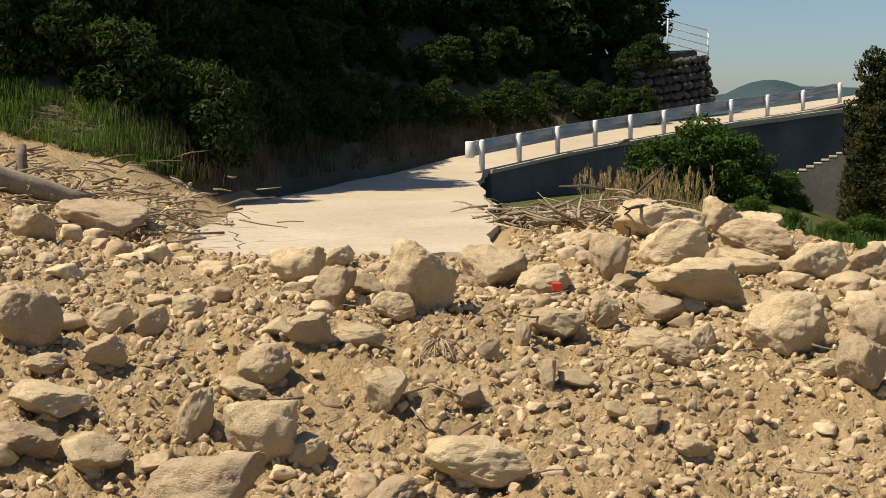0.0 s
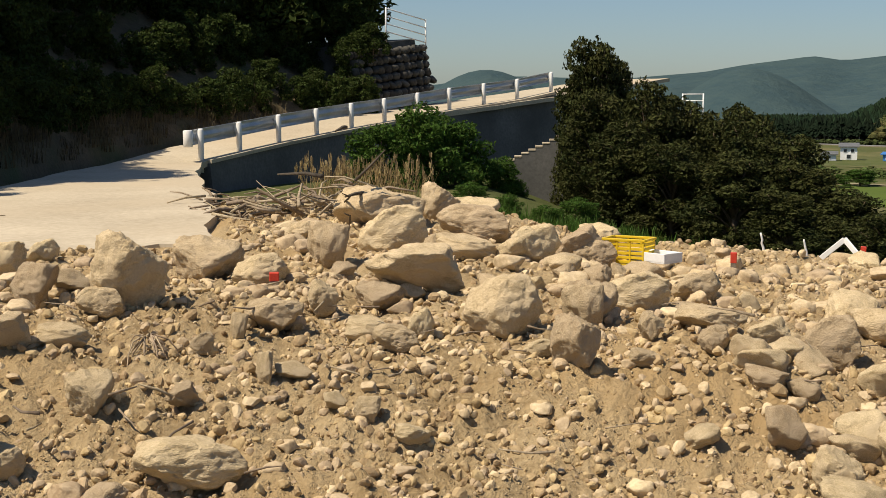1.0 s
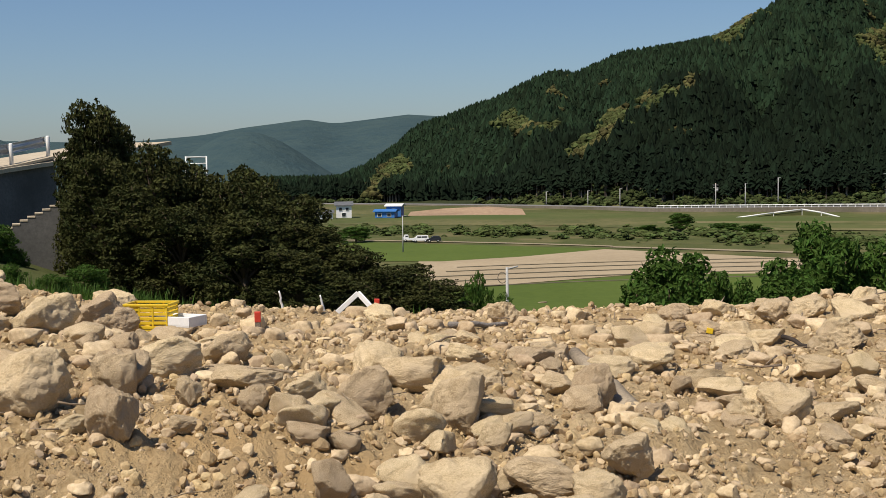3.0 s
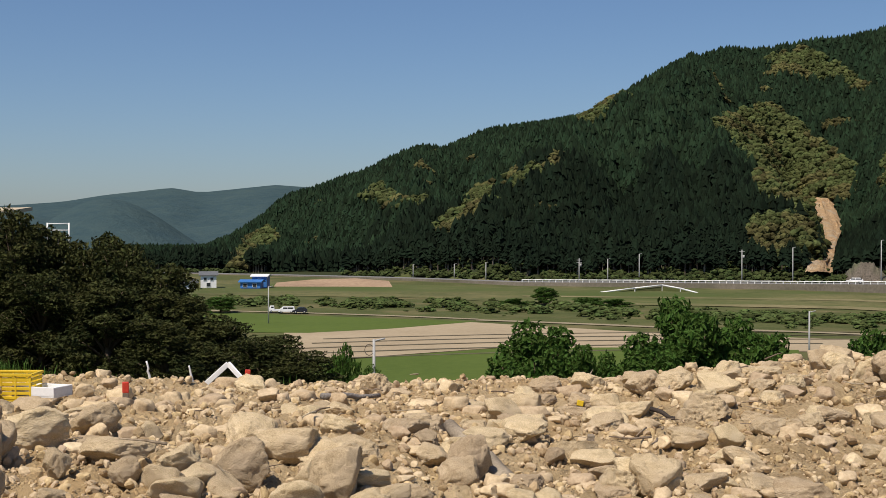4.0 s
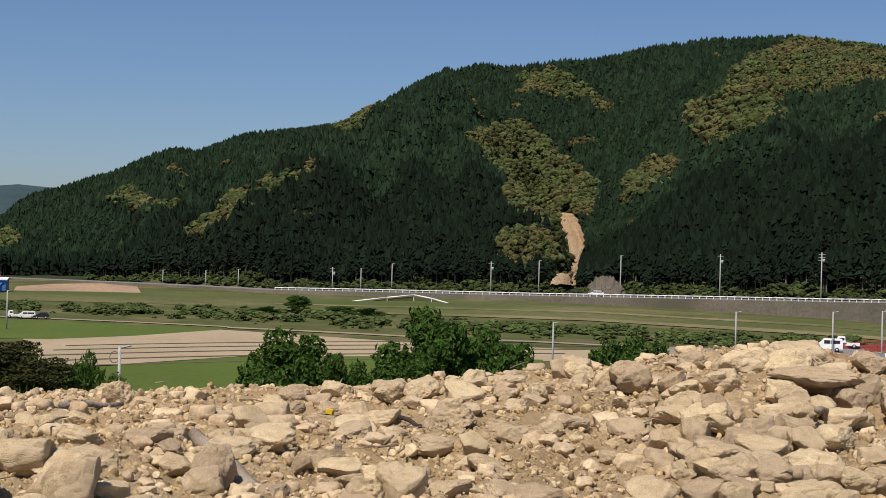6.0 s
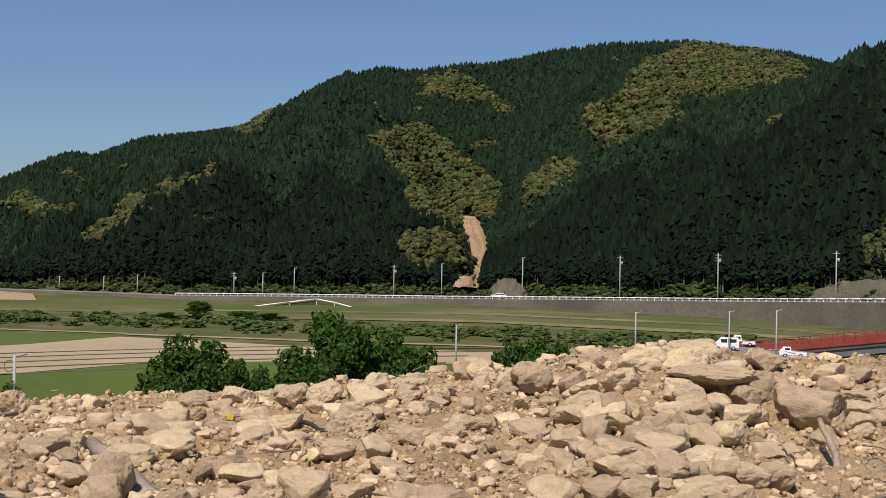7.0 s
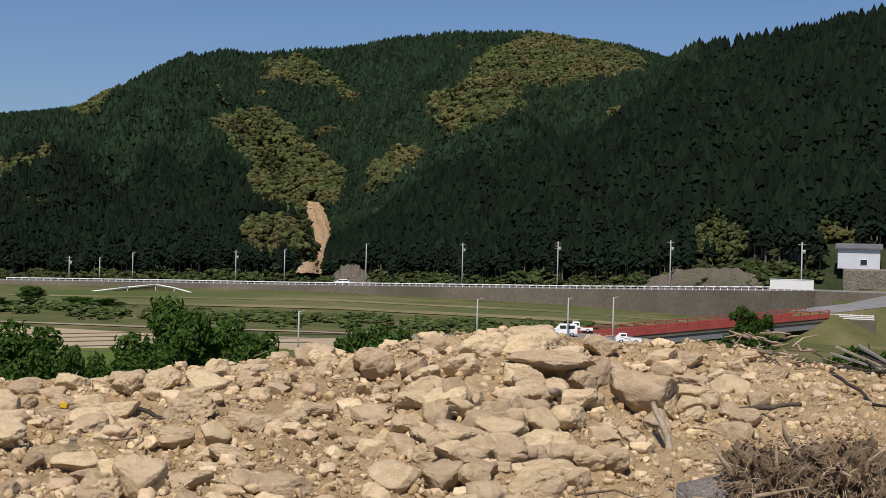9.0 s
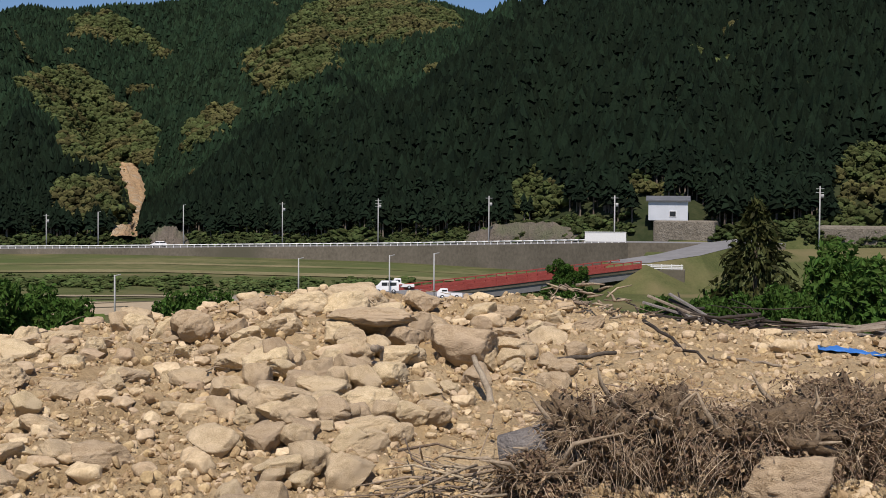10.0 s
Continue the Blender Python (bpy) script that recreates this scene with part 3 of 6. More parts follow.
sol.thickness, sol.offset = 0.14, -1

# posts at even steps along the outer edge
POST_AZ = (1.75, 3.41, 5.13, 6.79, 8.34, 9.80, 11.28, 12.69, 14.22, 15.70, 17.2)
POST_D = (30, 31.8, 33.5, 35.3, 37.0, 38.8, 40.5, 42.2, 43.9, 45.5, 47.1)
POST_Z = (.37, .50, .66, .81, .96, 1.10, 1.28, 1.45, 1.62, 1.80, 2.08)
rail = holder("guard_rail", (0, 0, 0), "white-posted galvanised steel guard rail along the concrete lane", "guard rail")
posts = [(*at(a, d), z) for a, d, z in zip(POST_AZ, POST_D, POST_Z)]
for p in posts:
    me = tube("post", [(0, 0, -0.25), (0, 0, 0.72), (0, 0, 0.76)], [0.07, 0.07, 0.045], M_WHITE, 12)
    part("post", me, rail, "white painted steel post", pose(*p))
    part("bracket", box("bracket", 0.09, 0.12, 0.12, M_STEEL, 0, 0, 0.58, 0.01), rail, "", pose(p[0] - 0.07, p[1] + 0.06, p[2]))
prof = [(0.0, 0.17), (0.05, 0.13), (0.05, 0.07), (0.0, 0.02), (0.0, -0.02), (0.05, -0.07), (0.05, -0.13), (0.0, -0.17)]
for i in range(len(posts) - 1):
    p, q = Vector(posts[i]), Vector(posts[i + 1])
    d = (q - p).normalized()
    nrm = Vector((-d.y, d.x, 0)).normalized()
    vs = []
    for e in (p - d * (0.45 if i == 0 else 0.0), q + d * 0.02):
        for o, h in prof:
            vs.append(e + nrm * (0.10 + o) + Vector((0, 0, 0.57 + h)))
    n = len(prof)
    fs = [(k, k + 1, n + k + 1, n + k) for k in range(n - 1)]
    bme = mesh_from("beam", vs, fs, M_STEEL)
    ob = part("beam", bme, rail, "corrugated galvanised steel beam")
    s = ob.modifiers.new("thick", 'SOLIDIFY')
    s.thickness = 0.008
d0 = (Vector(posts[1]) - Vector(posts[0])).normalized()
e0 = Vector(posts[0]) - d0 * 0.5
sleeve = tube("end_sleeve", [(0, 0, 0.38), (0, 0, 0.40), (0, 0, 0.74), (0, 0, 0.76)], [0.09, 0.11, 0.11, 0.09], M_WHITE, 14)
part("end_sleeve", sleeve, rail, "rounded white end sleeve", pose(e0.x - 0.05, e0.y + 0.1, e0.z))

wall = holder("retaining_wall", (0, 0, 0), "dark mottled concrete retaining wall below the lane", "retaining wall", kind="structure")
for i in range(len(posts) - 1):
    p, q = Vector(posts[i]), Vector(posts[i + 1])
    d = (q - p).normalized()
    nrm = Vector((d.y, -d.x, 0)).normalized()
    a, b = p + nrm * 0.22, q + nrm * 0.22
    vs = []
    for e in (a, b):
        vs += [e + Vector((0, 0, -0.04)), e + nrm * 0.35 + Vector((0, 0, -3.2 - e.z * 0.6)), e - nrm * 0.5 + Vector((0, 0, -3.2)), e - nrm * 0.3 + Vector((0, 0, -0.04))]
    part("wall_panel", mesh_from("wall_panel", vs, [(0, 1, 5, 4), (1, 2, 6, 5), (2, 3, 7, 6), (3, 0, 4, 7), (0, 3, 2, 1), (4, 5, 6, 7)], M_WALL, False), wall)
    vs = []
    for e in (a, b):
        vs += [e + nrm * 0.05 + Vector((0, 0, -0.035)), e + nrm * 0.05 + Vector((0, 0, 0.05)), e - nrm * 0.32 + Vector((0, 0, 0.05)), e - nrm * 0.32 + Vector((0, 0, -0.035))]
    part("coping", mesh_from("coping", vs, [(0, 4, 5, 1), (1, 5, 6, 2), (2, 6, 7, 3), (0, 3, 7, 4), (0, 1, 2, 3), (4, 7, 6, 5)], M_CONCRETE, False), wall, "pale concrete coping")

# wing wall that steps down beside the trees
wing = holder("stepped_wing_wall", (*at(15.45, 37.0), 0), "grey concrete wing wall with a stepped top", "retaining wall", turn=-16)
for k in range(8):
    x = k * 0.2
    top = 0.06 + 0.095 * k
    part("step_block", box("step_block", 0.2, 0.45, top + 3.2, M_WALL, x, 0, (top - 3.2) / 2), wing)
    part("step_cap", box("step_cap", 0.21, 0.47, 0.05, M_CONCRETE, x, 0, top + 0.025, 0.008), wing, "pale weathered step")

# ---- wooded hillside with its dry-stone corner ----
HILL = [(-22, 17.4, 2.2), (-14, 17.6, 1.95), (-10, 17.4, 1.75), (-6.5, 17.3, 1.45), (-4.4, 17.4, 0.95), (-3.2, 18.2, .42), (-2.35, 24.3, .42), (-1.4, 29.3, .42), (-0.1, 33.3, .6), (2.3, 37.1, .98), (5.2, 41.0, 1.35), (8.9, 45.3, 1.8)]
HILL_UP = [(0, 0), (0.3, 0.35), (0.7, 0.75), (1.6, 1.4), (3.5, 3.2), (6.5, 6.2), (10, 9.5), (15, 13), (24, 17)]
HILL_K = [1, 1, 1, 1, 1, 1.1, 1.15, 1.15, 1.1, 0.95, 0.75, 0.5]


def hill_at(s, u):
    x, y, z = along(HILL, s)
    i = min(int(s), len(HILL) - 2)
    dv = Vector(HILL[i + 1]) - Vector(HILL[i])
    if i < 3:
        nrm = Vector((-0.1, 1, 0))
    else:
        t = np.interp(s, [3, 6], [0, 1])
        nrm = Vector((-0.1, 1, 0)) * (1 - t) + Vector((-0.86, 0.5, 0)) * t
    nrm.normalize()
    h = float(np.interp(u, [q[0] for q in HILL_UP], [q[1] for q in HILL_UP])) * float(np.interp(s, range(len(HILL_K)), HILL_K))
    p = Vector((x, y, z)) + nrm * u
    p.z += h
    return p


hv, hf = [], []
US = [0, 0.15, 0.3, 0.5, 0.75, 1.1, 1.6, 2.4, 3.5, 5, 6.5, 8, 10, 12.5, 15, 19, 24]
NS = 110
for i in range(NS + 1):
    s = i / NS * (len(HILL) - 1)
    for u in US:
        p = hill_at(s, u)
        p.z += 0.18 * noise.fractal(p * 0.8, 1, 2, 3) * min(1, u * 2) - (0.3 if u == 0 else 0)
        hv.append(p)
for i in range(NS):
    for k in range(len(US) - 1):
        a = i * len(US) + k
        hf.append((a, a + len(US), a + len(US) + 1, a + 1))
M_BANK = mat("earth_bank", (0.065, 0.05, 0.028), (0.16, 0.12, 0.068), 0.9, 9, bump=0.8, third=(0.07, 0.08, 0.03), dist=0.06)
thing("hillside", mesh_from("hillside", hv, hf, M_BANK), "steep earth bank under dense woods beside the lane", "hillside", kind="structure")

stone_wall = holder("dry_stone_wall", (0, 0, 0), "dark mossy dry-stone wall at the hill's corner", "stone wall", kind="structure")
WALL_A, WALL_B = Vector((*at(9.0, 42.8), 1.5)), Vector((*at(12.15, 46.2), 1.9))
wd = (WALL_B - WALL_A)
wdir = Vector((wd.x, wd.y, 0)).normalized()
wn_ = Vector((wdir.y, -wdir.x, 0))
core = []
for e in (WALL_A + wdir * 0.3, WALL_B - wdir * 0.35):
    core += [e + Vector((0, 0, -1)), e - wn_ * 0.75 + Vector((0, 0, 2.1)), e - wn_ * 6 + Vector((0, 0, 2.1)), e - wn_ * 6 + Vector((0, 0, -1))]
part("wall_core", mesh_from("wall_core", core, [(0, 4, 5, 1), (1, 5, 6, 2), (2, 6, 7, 3), (0, 3, 7, 4), (4, 7, 6, 5), (0, 1, 2, 3)], M_DARKSTONE, False), stone_wall)
rng = random.Random(11)
L = wd.length
for row in range(7):
    x = rng.uniform(-0.2, 0)
    while x < L:
        w = rng.uniform(0.28, 0.5)
        c = WALL_A + wdir * x + Vector((0, 0, wd.z * x / L))
        back = row * 0.10
        m = Matrix.Translation(c - wn_ * back + Vector((0, 0, 0.1 + row * 0.28))) @ pose(0, 0, 0, rng.uniform(-8, 8), rng.uniform(-8, 8), math.degrees(math.atan2(wdir.y, wdir.x))) @ Matrix.Diagonal((w, 0.4, 0.3, 1))
        ob = part("wall_stone", MID_DARK[rng.randrange(len(MID_DARK))], stone_wall, "", m)
        x += w * 0.92
    # the corner returns up the hill
    for k in range(5):
        c = WALL_B - wn_ * (0.35 + 0.4 * k + row * 0.1) - wdir * (0.07 * row)
        m = Matrix.Translation(c + Vector((0, 0, 0.1 + row * 0.28))) @ pose(0, 0, 0, rng.uniform(-8, 8), rng.uniform(-8, 8), math.degrees(math.atan2(wdir.y, wdir.x)) + 90) @ Matrix.Diagonal((0.42, 0.42, 0.3, 1))
        part("wall_stone", MID_DARK[rng.randrange(len(MID_DARK))], stone_wall, "", m)


def pipe_fence(place, turn, n, step, rails, hgt, label, slope=0.0):
    f = holder("pipe_fence", place, label, "fence", turn=turn)
    for k in range(n):
        part("post", tube("post", [(0, 0, -0.3), (0, 0, hgt)], 0.028, M_WHITE, 8), f, "", pose(k * step, 0, k * step * slope))
    for k in range(rails):
        z = hgt - 0.03 - k * (hgt * 0.75 / (rails - 1))
        ln = (n - 1) * step
        part("rail", tube("rail", [(0, 0, z), (ln, 0, z + ln * slope)], 0.022, M_WHITE, 8), f)
    return f


fx, fy = at(11.5, 46.4)
wt = math.degrees(math.atan2(wdir.y, wdir.x))
pipe_fence((fx - wdir.x * 2.2, fy - wdir.y * 2.2, 3.94), wt, 2, 2.4, 4, 1.05, "white steel pipe fence on top of the stone wall", -0.12)
pipe_fence((*at(22.95, 47.5), 1.1), -35, 2, 0.75, 4, 0.95, "white steel pipe fence behind the dark trees")


# ---- plants ----
def leaf_arrays(seed, blobs, n, size, flat=0.5, hollow=0.72):
    """Leaves strewn over the skins of several lumps: (x, y, z, radius, squash)."""
    g = np.random.default_rng(seed)
    w = np.array([b[3] ** 2 for b in blobs])
    pick = g.choice(len(blobs), n, p=w / w.sum())
    B = np.array(blobs)[pick]
    d = g.normal(size=(n, 3))
    d /= np.linalg.norm(d, axis=1)[:, None]
    lump = 1 + 0.22 * np.sin(d[:, 0] * 6 + B[:, 0] * 5) * np.sin(d[:, 1] * 5 + B[:, 1] * 7) + 0.15 * np.sin(d[:, 2] * 8 + B[:, 2] * 3)
    r = B[:, 3] * lump * (hollow + (1.06 - hollow) * g.random(n) ** 0.6)
    c = B[:, :3] + d * r[:, None] * np.c_[np.ones(n), np.ones(n), B[:, 4]]
    nm = d * 0.8 + g.normal(size=(n, 3)) * 0.75 + np.array([0, 0, flat])
    nm /= np.linalg.norm(nm, axis=1)[:, None]
    t = np.cross(nm, g.normal(size=(n, 3)))
    t /= np.linalg.norm(t, axis=1)[:, None]
    s = np.cross(nm, t)
    k = (size * g.uniform(0.6, 1.35, n))[:, None]
    droop = nm * k * 0.25
    v = np.stack([c - t * k, c + s * k * 0.45 + droop * 0.3, c + t * k - droop, c - s * k * 0.45 + droop * 0.3], 1).reshape(-1, 3)
    q = np.arange(4 * n).reshape(-1, 4)
    return v, q


def np_mesh(name, v, q, material):
    return mesh_np(name, v, q, material)


def lumps(seed, n, rad, hgt, low=0.25, small=1.0):
    """Lumps that make up a crown of that radius and height."""
    r = random.Random(seed)
    out = []
    for k in range(n):
        z = hgt * (low + (0.9 - low) * (k + r.random()) / n)
        taper = 1 - 0.7 * ((z / hgt - low) / (1 - low)) ** 2.2
        a = k * 2.4 + r.uniform(-.5, .5)
        rr = rad * taper * r.uniform(0.25, 0.72 + (1 - small) * .35)
        out.append((math.cos(a) * rr, math.sin(a) * rr, z, rad * small * r.uniform(0.3, 0.52), r.uniform(0.5, 0.95)))
    return out


def limbs(seed, blobs, hgt, rad0):
    """A tapered trunk with limbs that reach into the lumps."""
    r = random.Random(seed)
    top = (r.uniform(-.1, .1), r.uniform(-.1, .1), hgt * 0.85)
    ch = [tube_arrays([(0, 0, -0.4), (0.03, 0.02, hgt * 0.3), (top[0] * .6, top[1] * .6, hgt * .6), top], [rad0, rad0 * .8, rad0 * .5, rad0 * .15], 8)]
    for b in blobs:
        z0 = max(0.1, b[2] * 0.62)
        ch.append(tube_arrays([(0.02, 0.02, z0), (b[0] * .5, b[1] * .5, z0 + (b[2] - z0) * .6), (b[0] * 1.05, b[1] * 1.05, b[2] + b[3] * .2)], [rad0 * .4, rad0 * .28, rad0 * .08], 5))
    return merge(ch)


def tree_kind(name, seed, n, rad, hgt, leaves, size, material, low=0.25, trunk=0.09, small=1.0):
    bl = lumps(seed, n, rad, hgt, low, small)
    v, q = leaf_arrays(seed, bl, leaves, size)
    tv, tf = limbs(seed, bl, hgt, trunk)
    return np_mesh("crown", v, q, material), mesh_from("trunk", tv, tf, M_BARK)


def conifer_kind(seed, hgt, rad, leaves, size, material, base=0.06):
    """Tiers of drooping sprays round a straight stem."""
    g = np.random.default_rng(seed)
    n = leaves
    u = g.random(n) ** 0.75
    z = hgt * (1 - u * (1 - base))
    tier = 0.78 + 0.22 * np.abs(np.sin(z / hgt * 34))
    prof = rad * np.clip((1 - z / hgt) * 2.8 + 0.05, 0.04, 1) ** 0.8 * tier
    a = g.uniform(0, 2 * np.pi, n)
    prof = prof * (1 + 0.25 * np.sin(a * 5 + z * 3) + 0.15 * np.sin(a * 9 - z * 5))
    rr = prof * (0.35 + 0.7 * g.random(n) ** 0.5)
    c = np.c_[np.cos(a) * rr, np.sin(a) * rr, z - rr * 0.25]
    t = np.c_[np.cos(a), np.sin(a), -0.35 + 0.5 * g.normal(size=n)] + g.normal(size=(n, 3)) * 0.45
    t /= np.linalg.norm(t, axis=1)[:, None]
    s = np.cross(t, g.normal(size=(n, 3)) * 0.6 + np.array([0, 0, 1]))
    s /= np.linalg.norm(s, axis=1)[:, None]
    k = (size * g.uniform(0.6, 1.4, n))[:, None]
    v = np.stack([c - t * k, c + s * k * .35, c + t * k, c - s * k * .35], 1).reshape(-1, 3)
    tv, tf = tube_arrays([(0, 0, -0.5), (0, 0, hgt * .5), (0, 0, hgt * .98)], [rad * .12, rad * .07, rad * .01], 8)
    return np_mesh("crown", v, np.arange(4 * n).reshape(-1, 4), material), mesh_from("trunk", tv, tf, M_BARK)


def plant(name, kind, place, scale, label, category, group="", turn=0.0, tall=1.0):
    e = holder(name, place, label, category, group)
    e.matrix_basis = pose(*place, 0, 0, turn) @ Matrix.Diagonal((scale, scale, scale * tall, 1))
    part("trunk", kind[1], e, "")
    part("crown", kind[0], e, "")
    return e


SHRUBS = [tree_kind("shrub", 20 + s, 18, 1.15, 1.9, 5200, 0.07, M_SHRUB, 0.1, 0.04, .65) for s in range(4)]
CANOPY = [tree_kind("tree", 30 + s, 13, 2.6, 7.5, 3000, 0.26, M_SHRUB, 0.3, 0.16) for s in range(2)]
BUSHES = [tree_kind("bush", 35 + s, 22, 1.2, 1.8, 6500, 0.055, M_LEAF, 0.1, 0.04, .6) for s in range(3)]
DARKS = [tree_kind("tree", 45 + s, 44, 1.5, 4.2, 15000, 0.062, M_PINE, 0.06, 0.09, .55) for s in range(3)]
TREES_MID = [tree_kind("tree", 65 + s, 26, 2.2, 6.0, 6000, 0.14, M_LEAF, 0.3, 0.14, .55) for s in range(3)]
CONES = [None, conifer_kind(52, 12.0, 3.0, 5200, 0.34, M_PINE)]

rng = random.Random(21)
for row, (u, lo, hi, sc) in enumerate(((1.3, 0, 10.3, 0.8), (2.3, 0, 10.55, 1.05), (3.8, 0, 10.75, 1.3))):
    s = lo + 0.2 * row
    while s < hi:
        if not (row == 0 and (s < 3.6 and rng.random() < 0.25)):
            p = hill_at(s, (u if row else 1.0 if s < 5 else 0.75) + rng.uniform(-.3, .3))
            plant("shrub", SHRUBS[rng.randrange(4)], tuple(p - Vector((0, 0, 0.25))), sc * rng.uniform(0.8, 1.2) * (0.8 if s > 5 and row < 2 else 1), "dense dark green shrub on the shaded hillside", "shrub", "shrubs on the hillside", rng.uniform(0, 360), rng.uniform(0.9, 1.3))
        x0, y0, _ = along(HILL, s)
        i = min(int(s), len(HILL) - 2)
        seg = (Vector(HILL[i + 1]) - Vector(HILL[i])).length
        s += (1.25 + 0.35 * row) / seg
# tall trees mostly above the view, added to shade the shrubs below
for k in range(19):
    s = 0.4 + k * 0.555
    p = hill_at(s, rng.uniform(5.0, 7.0) if s < 9.4 else rng.uniform(3.0, 4.5))
    plant("hill_tree", CANOPY[k % 2], tuple(p - Vector((0, 0, 0.5))), rng.uniform(0.58, 0.72) * (0.9 if s > 9.6 else 1), "tall leafy tree of the hillside woods, added for shade", "tree", "trees on the hillside", rng.uniform(0, 360))

for a, d, z, sc in ((8.6, 46.5, 2.6, .62), (7.4, 47, 2.6, .7), (6.2, 46, 3.0, .75), (5.0, 45, 3.0, .75)):
    plant("hill_tree", CANOPY[int(a) % 2], (*at(a, d), z), sc, "tall leafy tree above the stone wall", "tree", "trees on the hillside", a * 50)
for a, d, z, sc in ((8.9, 42.6, 1.2, .75), (8.1, 42.2, 1.1, .85), (7.2, 41.4, 1.1, .8), (9.3, 43.6, 3.3, .6), (8.4, 43.5, 2.6, .8), (8.3, 45.2, 3.6, .9), (7.7, 45.0, 3.8, 1.0), (8.5, 44.4, 2.5, .85), (8.1, 45.6, 5.0, .9), (7.4, 46, 5.6, 1.1)):
    plant("shrub", SHRUBS[int(a * 3) % 4], (*at(a, d), z), sc, "dense dark green shrub on the shaded hillside", "shrub", "shrubs on the hillside", a * 70)
# bushes before the retaining wall
for a, d, sc, tl in ((9.6, 30.5, .95, 1.0), (11.3, 31, 1.15, 1.05), (13.0, 32, 1.1, .95), (14.9, 33, .62, .9), (15.6, 33.5, .4, .8), (17.0, 39.4, .6, 1.4), (7.9, 28, .45, .7), (13.6, 26, .42, .8), (15.3, 25, .38, .8), (17.0, 24.5, .4, .7), (18.4, 26, .5, .8)):
    plant("bush", BUSHES[rng.randrange(3)], (*at(a, d), land(a, d) - 0.15), sc, "leafy green bush before the retaining wall", "bush", "bushes below the lane", rng.uniform(0, 360), tl)
for a, d, te, sc in ((19.3, 36, 2.95, .85), (20.05, 36.5, 2.2, .75), (18.6, 36, 1.6, .7), (19.4, 34, .6, .85), (21.5, 35, 1.1, .95), (20.6, 33, -.6, .9), (23.1, 36, .3, 1.0), (22.6, 32, -1.6, .95), (24.8, 34, 0, 1.05), (26.1, 33, -.5, 1.05), (25.2, 30, -2.2, .95), (27.4, 32, -1.3, 1.05), (28.5, 30, -2.6, .95), (27.6, 27, -3.8, .8), (30.0, 29, -3.8, .95), (31.8, 27, -4.5, .85), (33.4, 26, -5.2, .7)):
    z0 = land(a, d) - 0.2
    hh = 1.7 + d * math.tan(radians(te)) - z0
    e = plant("dark_tree", DARKS[rng.randrange(3)], (*at(a, d), z0), sc, "dark bushy evergreen tree below the terrace", "tree", "dark trees below the terrace", rng.uniform(0, 360), hh / (4.0 * sc))

# valley trees: bearing, distance, rise of the top, spread
VTREES = ((44.5, 66, -3.95, 1.25), (43.4, 60, -5.6, 1.1), (45.9, 62, -4.9, .8), (47.3, 70, -5.3, .7), (50.9, 66, -2.9, 1.25), (50.2, 60, -4.2, 1.2), (51.8, 62, -3.6, 1.1), (53.4, 66, -3.8, 1.2), (54.4, 60, -4.4, .9), (49.3, 58, -5.1, 1.0), (59.5, 90, -3.9, 1.3), (60.7, 88, -4.1, 1.2), (58.8, 82, -4.5, 1.0), (35.6, 45, -5.0, .75), (36.6, 40, -6.0, .7), (88.2, 70, -1.7, 1.7), (90.2, 62, -2.4, 1.7), (91.8, 60, -2.9, 1.8), (87.0, 60, -4.0, .9), (82.2, 75, -4.3, .9), (86.2, 66, -3.9, 1.0), (80.3, 90, -4.2, 1.0), (81.0, 95, -4.6, .8), (82.6, 85, -4.2, 1.0), (83.6, 80, -4.0, 1.0), (85.3, 78, -3.6, 1.1), (87.5, 74, -3.0, 1.3), (83.2, 100, -3.5, 1.1), (89.2, 80, -2.6, 1.2))
for a, d, te, sc in VTREES:
    z0 = land(a, d) - 0.3
    hh = 1.7 + d * math.tan(radians(te)) - z0
    plant("valley_tree", (TREES_MID if d > 55 else BUSHES)[rng.randrange(3)], (*at(a, d), z0), sc, "bright green leafy tree standing at the field edge", "tree", "trees in the valley", rng.uniform(0, 360), max(0.3, hh / ((5.8 if d > 55 else 1.8) * sc)))
plant("cedar", CONES[1], (*at(84.6, 88), land(84.6, 88) - 0.5), 0.95, "tall dark cedar near the bridge", "tree", "", 0, 1.04 * (1.7 + 88 * math.tan(radians(.08)) - land(84.6, 88)) / 11.4)
for a, d, te, sc in ((43.6, 250, -2.9, 1.5), (45.0, 262, -2.4, 1.5), (46.9, 255, -2.85, 2.0), (48.1, 250, -2.9, 1.8), (76.2, 150, -2.6, 1.15), (76.9, 150, -2.9, 1.0), (41.0, 270, -3.0, 1.0), (30.5, 240, -2.8, 1.6), (29.4, 235, -3.0, 1.5)):
    z0 = land(a, d) - 0.3
    hh = 1.7 + d * math.tan(radians(te)) - z0
    plant("valley_tree", TREES_MID[rng.randrange(3)], (*at(a, d), z0), sc, "rounded green tree on the river bank", "tree", "trees by the river", rng.uniform(0, 360), hh / (5.8 * sc))


